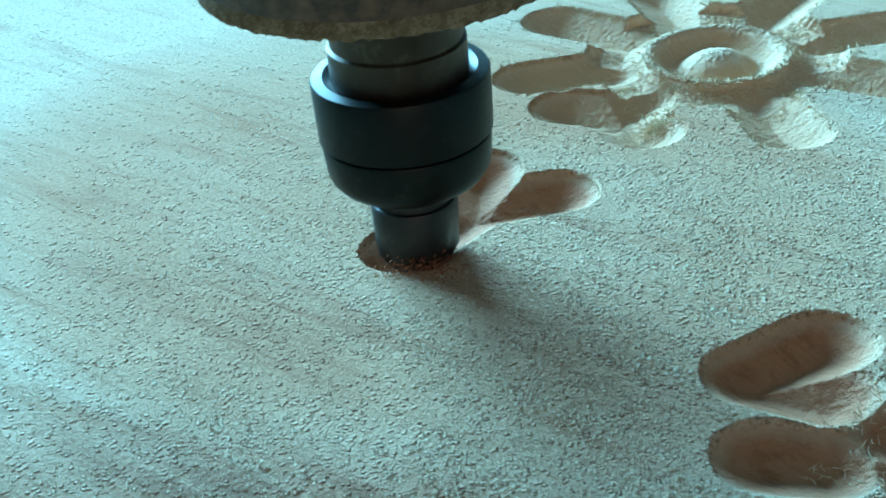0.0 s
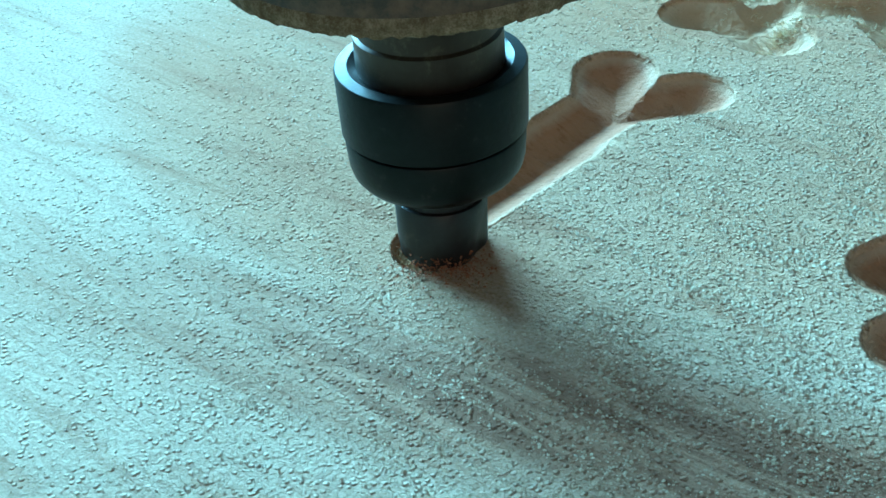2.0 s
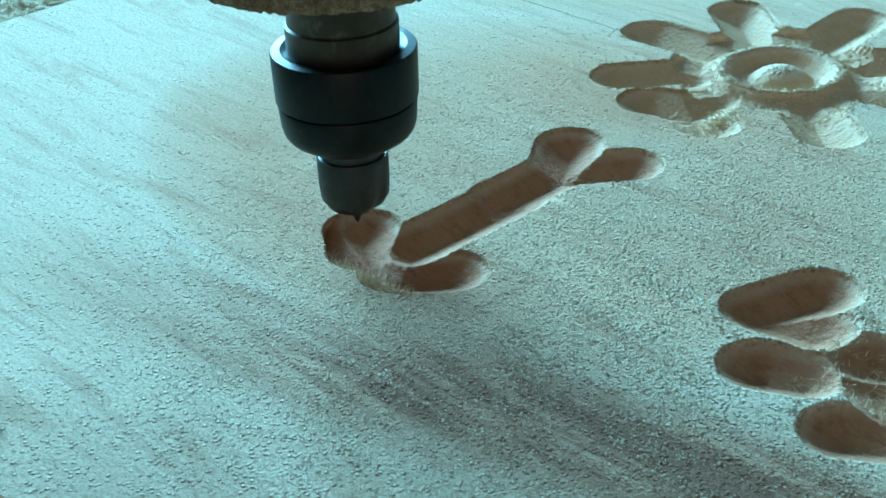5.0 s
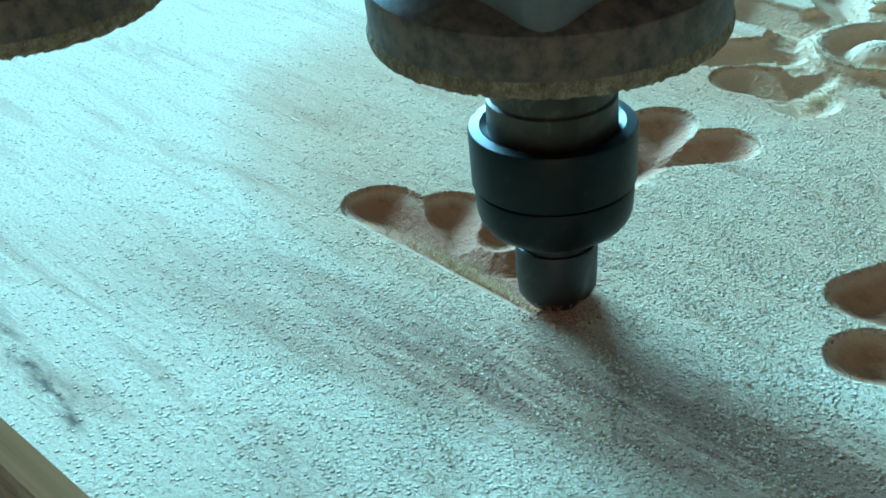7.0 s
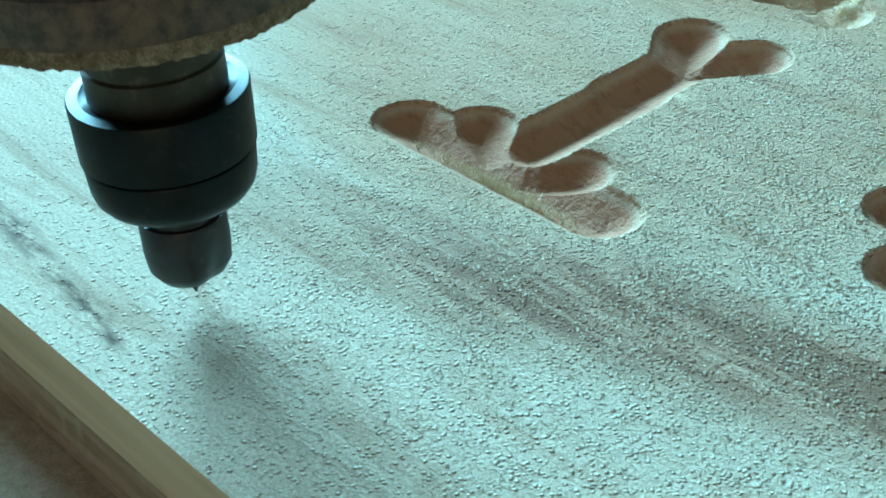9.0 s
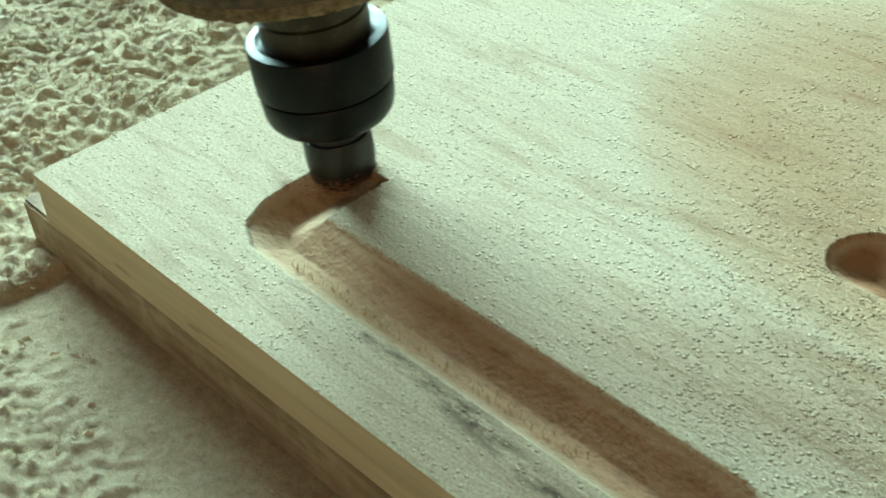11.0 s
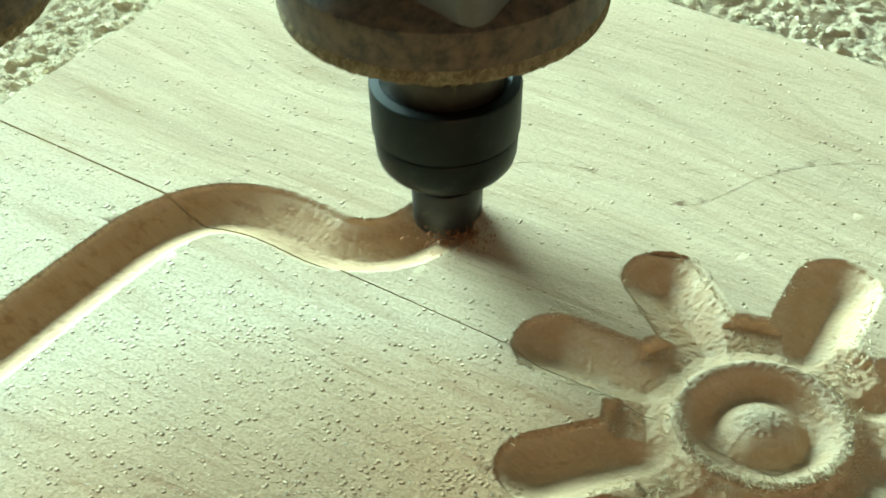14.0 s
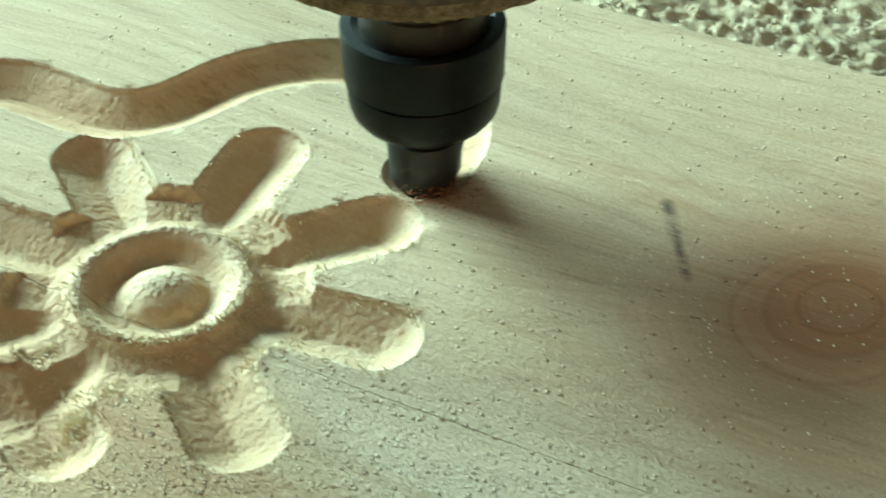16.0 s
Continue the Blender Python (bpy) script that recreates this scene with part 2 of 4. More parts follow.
    # pale upper wall of each cut: window light on its rim, painted by depth
    lit_rim = span(n, l, maths(n, l, "ADD", sep.outputs[2], maths(n, l, "MULTIPLY", maths(n, l, "SUBTRACT", caught, 0.5), 0.002)), -0.0026, -0.0014)
    fresh = mixed(n, l, "MIX", maths(n, l, "MULTIPLY", lit_rim, 0.5), fresh, (0.74, 0.58, 0.38))
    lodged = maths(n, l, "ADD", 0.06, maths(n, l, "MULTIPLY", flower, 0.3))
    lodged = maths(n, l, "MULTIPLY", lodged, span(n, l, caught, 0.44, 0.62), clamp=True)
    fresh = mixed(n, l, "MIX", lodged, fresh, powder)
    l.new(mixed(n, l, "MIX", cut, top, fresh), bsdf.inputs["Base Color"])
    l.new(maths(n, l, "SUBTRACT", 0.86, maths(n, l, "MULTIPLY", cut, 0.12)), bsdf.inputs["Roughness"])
    bsdf.inputs["Specular IOR Level"].default_value = 0.12
    grit = noise_tex(n, l, co, 420.0, 5.0, 0.72).outputs["Fac"]
    vor = n.new("ShaderNodeTexVoronoi")
    vor.inputs["Scale"].default_value = 820.0
    l.new(co, vor.inputs["Vector"])
    pick = n.new("ShaderNodeSeparateColor")
    l.new(vor.outputs["Color"], pick.inputs["Color"])
    bead = span(n, l, vor.outputs["Distance"], 0.46, 0.05)
    heap = n.new("ShaderNodeMapRange")
    heap.inputs["From Min"].default_value, heap.inputs["From Max"].default_value = 0.17, 0.06
    hx, hy = maths(n, l, "SUBTRACT", sep.outputs[0], 0.29), maths(n, l, "SUBTRACT", sep.outputs[1], 0.14)
    l.new(maths(n, l, "SQRT", maths(n, l, "ADD", maths(n, l, "POWER", hx, 2.0), maths(n, l, "POWER", hy, 2.0))), heap.inputs["Value"])
    amount = maths(n, l, "ADD", maths(n, l, "MULTIPLY", heap.outputs["Result"], 0.95), maths(n, l, "ADD", maths(n, l, "MULTIPLY", cover, 0.32), 0.08))
    amount = maths(n, l, "MULTIPLY", amount, maths(n, l, "SUBTRACT", 1.0, maths(n, l, "MULTIPLY", far_side, 0.6)))
    grainy = maths(n, l, "ADD", 0.35, maths(n, l, "MULTIPLY", heap.outputs["Result"], 0.85))
    clump = noise_tex(n, l, co, 110.0, 2.0, 0.6).outputs["Fac"]
    amount = maths(n, l, "MULTIPLY", amount, span(n, l, clump, 0.32, 0.60))
    chosen = maths(n, l, "LESS_THAN", pick.outputs[0], amount)
    bare_top = maths(n, l, "SUBTRACT", 1.0, cut, True)
    crumbs = maths(n, l, "MULTIPLY", maths(n, l, "MULTIPLY", bead, chosen), bare_top)
    specks = maths(n, l, "MULTIPLY", specks, maths(n, l, "ADD", 0.7, maths(n, l, "MULTIPLY", bare_top, 0.3)))
    specks = maths(n, l, "MULTIPLY", specks, grainy)
    sweep = maths(n, l, "MULTIPLY", sweep, bare_top)
    grit = maths(n, l, "MULTIPLY", grit, maths(n, l, "ADD", 0.8, maths(n, l, "MULTIPLY", bare_top, 0.2)))
    grit = maths(n, l, "MULTIPLY", grit, grainy)
    bumped(n, l, bsdf, [(rings, 0.25, 0.0004), (fibre, 0.35, 0.0003), (sweep, 0.6, 0.0010), (grit, 0.75, 0.0013), (crumbs, 1.0, 0.0006), (specks, 0.6, 0.0005)])
    return m


def ramp_of(n, l, v, stops):
    r = ramp(n, stops)
    l.new(v, r.inputs[0])
    return r.outputs["Color"]


def side_material():
    """Planed edge of the panel."""
    m, n, l, bsdf = material("planed_edge")
    co = n.new("ShaderNodeTexCoord").outputs["Object"]
    g = noise_tex(n, l, stretched(n, l, co, (7, 300, 160)), 1.0, 4.0, 0.6).outputs["Fac"]
    s = noise_tex(n, l, stretched(n, l, co, (30, 60, 110)), 1.0, 2.0, 0.5).outputs["Fac"]
    col = ramp_of(n, l, g, [(0.3, (0.56, 0.43, 0.25)), (0.55, (0.72, 0.58, 0.37)), (0.7, (0.76, 0.63, 0.42))])
    col = mixed(n, l, "MULTIPLY", 0.8, col, ramp_of(n, l, s, [(0.26, (0.25, 0.15, 0.08)), (0.36, (1, 1, 1))]))
    l.new(col, bsdf.inputs["Base Color"])
    bsdf.inputs["Roughness"].default_value = 0.7
    bumped(n, l, bsdf, [(g, 0.3, 0.0004)])
    return m


def plank_material():
    """Rough weathered underlay plank."""
    m, n, l, bsdf = material("rough_plank")
    co = n.new("ShaderNodeTexCoord").outputs["Object"]
    g = noise_tex(n, l, stretched(n, l, co, (25, 300, 300)), 1.0, 5.0, 0.7).outputs["Fac"]
    d = noise_tex(n, l, co, 70.0, 5.0, 0.7).outputs["Fac"]
    col = ramp_of(n, l, g, [(0.3, (0.24, 0.16, 0.095)), (0.6, (0.46, 0.345, 0.225))])
    col = mixed(n, l, "MIX", span(n, l, d, 0.5, 0.72), col, (0.55, 0.46, 0.30))
    l.new(col, bsdf.inputs["Base Color"])
    bsdf.inputs["Roughness"].default_value = 0.85
    bumped(n, l, bsdf, [(g, 0.5, 0.001), (d, 0.5, 0.001)])
    return m


def dust_material(name, dark, mid, light, scale, depth):
    m, n, l, bsdf = material(name)
    co = n.new("ShaderNodeTexCoord").outputs["Object"]
    a = noise_tex(n, l, co, scale, 6.0, 0.7).outputs["Fac"]
    b = noise_tex(n, l, co, scale * 6, 4.0, 0.7).outputs["Fac"]
    c = noise_tex(n, l, co, 14.0, 3.0, 0.6).outputs["Fac"]
    col = ramp_of(n, l, mixed_value(n, l, a, b), [(0.36, dark), (0.5, mid), (0.62, light)])
    col = mixed(n, l, "MULTIPLY", 0.4, col, ramp_of(n, l, c, [(0.35, (0.6, 0.58, 0.52)), (0.6, (1, 1, 1))]))
    l.new(col, bsdf.inputs["Base Color"])
    bsdf.inputs["Roughness"].default_value = 0.95
    bsdf.inputs["Specular IOR Level"].default_value = 0.15
    bumped(n, l, bsdf, [(a, 0.8, depth), (b, 0.8, depth * 0.4)])
    return m


def mixed_value(n, l, a, b):
    return maths(n, l, "ADD", maths(n, l, "MULTIPLY", a, 0.6), maths(n, l, "MULTIPLY", b, 0.4))


def metal_material(name, colour, rough, metal, dust=0.0, scale=300.0, powder=(0.42, 0.34, 0.22)):
    m, n, l, bsdf = material(name)
    co = n.new("ShaderNodeTexCoord").outputs["Object"]
    a = noise_tex(n, l, co, scale, 5.0, 0.7).outputs["Fac"]
    b = noise_tex(n, l, stretched(n, l, co, (20, 20, 1500)), 1.0, 2.0, 0.5).outputs["Fac"]
    worn = mixed(n, l, "MULTIPLY", 0.5, colour, ramp_of(n, l, a, [(0.3, (0.55, 0.55, 0.55)), (0.6, (1, 1, 1))]))
    f = span(n, l, a, 0.62 - 0.45 * dust, 0.8 - 0.35 * dust)
    f = maths(n, l, "MULTIPLY", f, min(1.0, dust * 1.6), clamp=True)
    l.new(mixed(n, l, "MIX", f, worn, powder), bsdf.inputs["Base Color"])
    l.new(maths(n, l, "MULTIPLY", maths(n, l, "SUBTRACT", 1.0, f), metal), bsdf.inputs["Metallic"])
    l.new(maths(n, l, "ADD", maths(n, l, "MULTIPLY", a, 0.15), rough - 0.07, clamp=True), bsdf.inputs["Roughness"])
    bumped(n, l, bsdf, [(b, 0.08, 0.0002), (a, 0.15 + 0.5 * dust, 0.0006)])
    return m


def plain_wall(name, colour):
    m, n, l, bsdf = material(name)
    co = n.new("ShaderNodeTexCoord").outputs["Object"]
    a = noise_tex(n, l, co, 3.0, 5.0, 0.6).outputs["Fac"]
    l.new(mixed(n, l, "MULTIPLY", 0.4, colour, ramp_of(n, l, a, [(0.3, (0.7, 0.7, 0.7)), (0.6, (1, 1, 1))])), bsdf.inputs["Base Color"])
    bsdf.inputs["Roughness"].default_value = 0.9
    return m


BOARD = board_material()
SIDE = side_material()
PLANK = plank_material()
BED = dust_material("bed_sawdust", (0.52, 0.38, 0.24), (0.70, 0.57, 0.38), (0.82, 0.71, 0.51), 330.0, 0.0016)
GRAIN = dust_material("sawdust_grain", (0.66, 0.53, 0.34), (0.82, 0.71, 0.50), (0.90, 0.82, 0.63), 500.0, 0.0002)
FIBRE = dust_material("wood_fibre", (0.62, 0.48, 0.26), (0.80, 0.68, 0.44), (0.88, 0.78, 0.56), 300.0, 0.0005)
CHIP = dust_material("fresh_chips", (0.26, 0.10, 0.045), (0.40, 0.17, 0.08), (0.52, 0.27, 0.14), 300.0, 0.0002)
NUT_STEEL = metal_material("blackened_steel", (0.018, 0.021, 0.019), 0.42, 0.85, 0.05)
SHAFT_STEEL = metal_material("oiled_steel", (0.055, 0.045, 0.032), 0.42, 0.7, 0.10)
BIT_STEEL = metal_material("cutter_steel", (0.046, 0.046, 0.043), 0.45, 0.65, 0.08)
HOUSING = metal_material("dust_caked_housing", (0.066, 0.054, 0.040), 0.55, 0.3, 0.55, 260.0, (0.15, 0.098, 0.052))
CASTING = metal_material("grey_casting", (0.13, 0.125, 0.11), 0.5, 0.2, 0.15, 180.0, (0.22, 0.17, 0.11))
CAKED = dust_material("caked_sawdust", (0.12, 0.09, 0.05), (0.26, 0.20, 0.115), (0.48, 0.39, 0.24), 500.0, 0.001)
WALL = plain_wall("limewash", (0.11, 0.105, 0.095))
CONCRETE = plain_wall("workshop_concrete", (0.13, 0.122, 0.115))


def mesh_object(name, verts, faces, mat, parent=None, label="", smooth=False):
    me = bpy.data.meshes.new(name)
    me.from_pydata(verts, [], faces)
    me.materials.append(mat)
    if smooth:
        me.polygons.foreach_set("use_smooth", [True] * len(me.polygons))
    me.update()
    ob = new(name, me)
    ob.parent = parent
    if label:
        tagged(ob, label)
    return ob


def part(name, bm, mat, parent, label="", smooth=False):
    me = bpy.data.meshes.new(name)
    bm.to_mesh(me)
    bm.free()
    me.materials.append(mat)
    if smooth:
        me.polygons.foreach_set("use_smooth", [True] * len(me.polygons))
    ob = new(name, me)
    ob.parent = parent
    if label:
        tagged(ob, label)
    return ob


def box_bm(x0, y0, z0, x1, y1, z1, bevel=0.0):
    bm = bmesh.new()
    bmesh.ops.create_cube(bm, size=1, matrix=Matrix.LocRotScale(((x0 + x1) / 2, (y0 + y1) / 2, (z0 + z1) / 2), None, (x1 - x0, y1 - y0, z1 - z0)))
    if bevel:
        bmesh.ops.bevel(bm, geom=bm.edges[:], offset=bevel, segments=2, affect="EDGES")
    return bm


# ---- the workshop shell, never in view, closes the place round the machine ----
def slab(name, x0, y0, z0, x1, y1, z1, mat, label, category):
    return tagged(part(name, box_bm(x0, y0, z0, x1, y1, z1), mat, None), label, category, kind="structure")


FLOOR_Z = -0.90
slab("floor", -2.9, -2.2, FLOOR_Z - 0.1, 2.6, 3.4, FLOOR_Z, CONCRETE, "grey concrete workshop floor", "floor")
slab("ceiling", -2.9, -2.2, 2.2, 2.6, 3.4, 2.3, WALL, "plain grey plastered workshop ceiling", "ceiling")
slab("wall_south", -2.9, -2.3, FLOOR_Z, 2.6, -2.2, 2.2, WALL, "plain grey plastered workshop wall", "wall")
slab("wall_east", 2.6, -2.2, FLOOR_Z, 2.7, 3.4, 2.2, WALL, "plain grey plastered workshop wall", "wall")
slab("wall_north", -2.9, 3.4, FLOOR_Z, 2.6, 3.5, 2.2, WALL, "plain grey plastered workshop wall", "wall")
for name, y0, z0, y1, z1 in (("wall_west_1", -2.2, FLOOR_Z, 0.13, 2.2), ("wall_west_2", 2.67, FLOOR_Z, 3.4, 2.2), ("wall_west_3", 0.13, FLOOR_Z, 2.67, 0.51), ("wall_west_4", 0.13, 1.61, 2.67, 2.2)):
    slab(name, -2.89, y0, z0, -2.79, y1, z1, WALL, "plain grey plastered workshop wall round a window", "wall")

# ---- machine bed with drifts of sawdust ----
BED_Z = -0.0325
LX, LY = 0.46, 0.4056


def fractal(x, y, octaves, scale):
    h, a = 0.0, 1.0
    for _ in range(octaves):
        h += a * noise.noise((x * scale, y * scale, 3.7))
        a, scale = a * 0.55, scale * 2.1
    return h


def drifts(x, y, far):
    """Height of the crumbled crust of sawdust over the bare bed."""
    drift = max(0.0, fractal(x + 5, y, 2, 9.0) + 0.7)
    crust = fractal(x * 0.75 + 0.3 * y, y * 1.3, 3, 75.0)
    crack = max(0.0, 1.0 - abs(noise.noise((x * 40 + 0.5 * crust, y * 85 + 0.5 * crust, 8.0))) * 6.0) * max(0.0, fractal(x, y + 3, 2, 30.0) + 0.15)
    clod = max(-0.3, fractal(x + 2 + 0.004 * crust, y, 4, 330.0))
    return far * (0.0046 * drift + 0.0011 * crust + 0.0013 * clod - 0.0022 * crack) + 0.0009 * clod


def bed():
    xs = sorted(set(np.round(np.concatenate([np.linspace(-0.9, -0.26, 12), np.linspace(-0.26, 0.52, 600), np.linspace(0.52, 1.1, 13)]), 5)))
    ys = sorted(set(np.round(np.concatenate([np.linspace(-0.9, -0.10, 18), np.linspace(-0.10, 0.62, 580), np.linspace(0.62, 1.3, 14)]), 5)))
    verts, faces = [], []
    for y in ys:
        for x in xs:
            out = max(-x, y - LY, -y, x - LX)
            h = 0.0
            if -0.26 < x < 0.52 and -0.10 < y < 0.62 and out > -0.012:
                far = 1.0 if (x < 0 or y > LY) else 0.4
                h = drifts(x, y, far)
                h = max(h, -0.002) * min(1.0, max(0.0, out - 0.012) / 0.02 if far < 1 else max(0.0, out + 0.004) / 0.008)
            verts.append((x, y, BED_Z + h))
    w = len(xs)
    for j in range(len(ys) - 1):
        for i in range(w - 1):
            a = j * w + i
            faces.append((a, a + 1, a + w + 1, a + w))
    base = len(verts)
    rim = [0, w - 1, len(ys) * w - 1, (len(ys) - 1) * w]
    verts += [(verts[i][0], verts[i][1], BED_Z - 0.06) for i in rim]
    for k in range(4):
        faces.append((rim[(k + 1) % 4], rim[k], base + k, base + (k + 1) % 4))
    faces.append((base + 3, base + 2, base + 1, base))
    root = new("machine_bed")
    tagged(root, "wide machine bed buried under drifts of pale sawdust", "machine bed", kind="structure")
    mesh_object("bed_top", verts, faces, BED, root, smooth=True)
    for x in (-0.8, 0.95):
        for y in (-0.8, 1.15):
            part("leg", box_bm(x - 0.05, y - 0.05, FLOOR_Z, x + 0.05, y + 0.05, BED_Z - 0.06, 0.004), CONCRETE, root)


bed()


def bed_chips():
    """Loose shavings on the drifts."""
    rng = random.Random(11)
    verts, faces = [], []
    for _ in range(140000):
        x, y = rng.uniform(-0.24, 0.5), rng.uniform(-0.09, 0.56)
        if -0.008 < x < LX and -0.008 < y < LY + 0.004:
            continue
        far = x < 0 or y > LY
        if not far and rng.random() > 0.35:
            continue
        h = drifts(x, y, 1.0 if far else 0.4) + 0.0002
        if rng.random() > 0.3 + noise.noise((x * 60, y * 90, 5.0)):
            continue
        s, a, k = 0.0003 + 0.0011 * rng.random() ** 2.5, rng.random() * 6.28, len(verts)
        dx, dy, ex, ey = s * math.cos(a), s * math.sin(a), -0.4 * s * math.sin(a), 0.4 * s * math.cos(a)
        z = BED_Z + h
        verts += [(x - dx - ex, y - dy - ey, z), (x + dx - ex, y + dy - ey, z), (x + dx + ex, y + dy + ey, z), (x - dx + ex, y - dy + ey, z), (x, y, z + s * rng.uniform(0.3, 0.8))]
        faces += [(k, k + 1, k + 4), (k + 1, k + 2, k + 4), (k + 2, k + 3, k + 4), (k + 3, k, k + 4)]
    ob = mesh_object("wood_shavings", verts, faces, GRAIN)
    tagged(ob, "pale wood shavings scattered on the machine bed", "wood shavings", kind="stuff")


bed_chips()

# ---- the carving: strokes of the round-nosed cutter, metres ----
R_CUT, DEEP = 0.0098, 0.0053
FX, FY = 0.2195, 0.2678


def petal(angle, r0=0.026, r1=0.0475):
    c, s = math.cos(radians(angle)), math.sin(radians(angle))
    return [(FX + r0 * c, FY + r0 * s), (FX + r1 * c, FY + r1 * s)]


OLD_CUTS = [petal(a) for a in (6, 49, 95, 143, 184, 229, 322)] + [petal(268, 0.026, 0.042)]
OLD_CUTS += [
    [(0.2185, 0.2280), (0.2065, 0.2235)], [(0.2185, 0.2280), (0.2285, 0.2220)],
    [(0.2175, 0.175), (0.2085, 0.1875)], [(0.2185, 0.175), (0.2290, 0.1880)], [(0.2175, 0.177), (0.2175, 0.153)],
    [(0.2985, 0.1535), (0.3035, 0.1685)], [(0.2990, 0.1535), (0.3110, 0.1555)], [(0.3270, 0.1525), (0.3460, 0.1600)],
    [(0.3120, 0.1350), (0.3200, 0.1388)], [(0.3330, 0.1470), (0.3480, 0.1400)], [(0.3380, 0.1275), (0.3460, 0.1330)],
]
# strokes cut in the clip: (seconds, x, y)
NEW_CUTS = [
    [(0.0, 0.2190, 0.1535), (0.45, 0.2190, 0.1195)],
    [(1.90, 0.2265, 0.1095), (2.10, 0.2300, 0.1110), (2.55, 0.2350, 0.1175)],
    [(4.25, 0.2130, 0.1110), (4.80, 0.2035, 0.1175)],
    [(5.85, 0.1885, 0.1085), (6.02, 0.1900, 0.1085), (6.50, 0.2260, 0.1085), (6.95, 0.2515, 0.1085), (7.05, 0.2520, 0.1085)],
    [(9.30, 0.2140, 0.0298), (10.3, 0.1102, 0.0298), (10.5, 0.0900, 0.0299), (10.66, 0.0775, 0.0303), (10.72, 0.0730, 0.0325), (10.78, 0.0705, 0.0370),
     (11.0, 0.0690, 0.0560), (11.5, 0.0692, 0.0995), (12.0, 0.0693, 0.1450), (12.5, 0.0692, 0.1955), (12.9, 0.0697, 0.2355),
     (13.0, 0.0705, 0.2460), (13.1, 0.0740, 0.2560), (13.2, 0.0800, 0.2625), (13.35, 0.0890, 0.2660), (13.5, 0.0985, 0.2665),
     (13.65, 0.1085, 0.2660), (13.8, 0.1180, 0.2700), (13.9, 0.1240, 0.2770), (14.0, 0.1270, 0.2890), (14.1, 0.1300, 0.3000),
     (14.2, 0.1360, 0.3085), (14.35, 0.1450, 0.3125), (14.5, 0.1560, 0.3120), (14.65, 0.1680, 0.3115), (14.77, 0.1780, 0.3145),
     (14.87, 0.1850, 0.3220), (14.97, 0.1890, 0.3310), (15.07, 0.1930, 0.3400), (15.2, 0.2010, 0.3495), (15.35, 0.2120, 0.3560),
     (15.5, 0.2250, 0.3585), (15.65, 0.2370, 0.3550), (15.75, 0.2445, 0.3480), (15.87, 0.2500, 0.3370), (16.0, 0.2515, 0.3245)],
]
OLD_CUTS.append([(0.2190, 0.1540), (0.2175, 0.1600)])


def eased(rows, steps=4):
    """The same stroke with rounded corners between its rows."""
    out = []
    for k in range(len(rows) - 1):
        p = [rows[max(0, min(len(rows) - 1, k + d))] for d in (-1, 0, 1, 2)]
        for n in range(steps):
            u = n / steps
            t = p[1][0] + u * (p[2][0] - p[1][0])
            xy = [0.5 * (2 * p[1][c] + (p[2][c] - p[0][c]) * u + (2 * p[0][c] - 5 * p[1][c] + 4 * p[2][c] - p[3][c]) * u * u
                         + (3 * p[1][c] - p[0][c] - 3 * p[2][c] + p[3][c]) * u ** 3) for c in (1, 2)]
            out.append((round(t, 4), *xy))
    return out + [rows[-1]]


LAST_ROWS = NEW_CUTS[-1]
NEW_CUTS[-1] = LAST_ROWS[:7] + eased(LAST_ROWS[7:])
CELL, BLOCK = 0.0004, 10
JOINT = 0.2586
Y0 = JOINT - 65 * CELL * BLOCK


def to_path(px, py, path):
    best = np.full(px.shape, 1e9)
    for (ax, ay), (bx, by) in zip(path[:-1], path[1:]):
        dx, dy = bx - ax, by - ay
        u = np.clip(((px - ax) * dx + (py - ay) * dy) / (dx * dx + dy * dy + 1e-12), 0, 1)
        best = np.minimum(best, np.hypot(px - ax - u * dx, py - ay - u * dy))
    return best


def wobble(px, py):
    return 0.00013 * (np.sin(px * 2100 + 3 * np.sin(py * 900)) + np.sin(py * 1900 + 2 * np.sin(px * 1300))) * 0.6


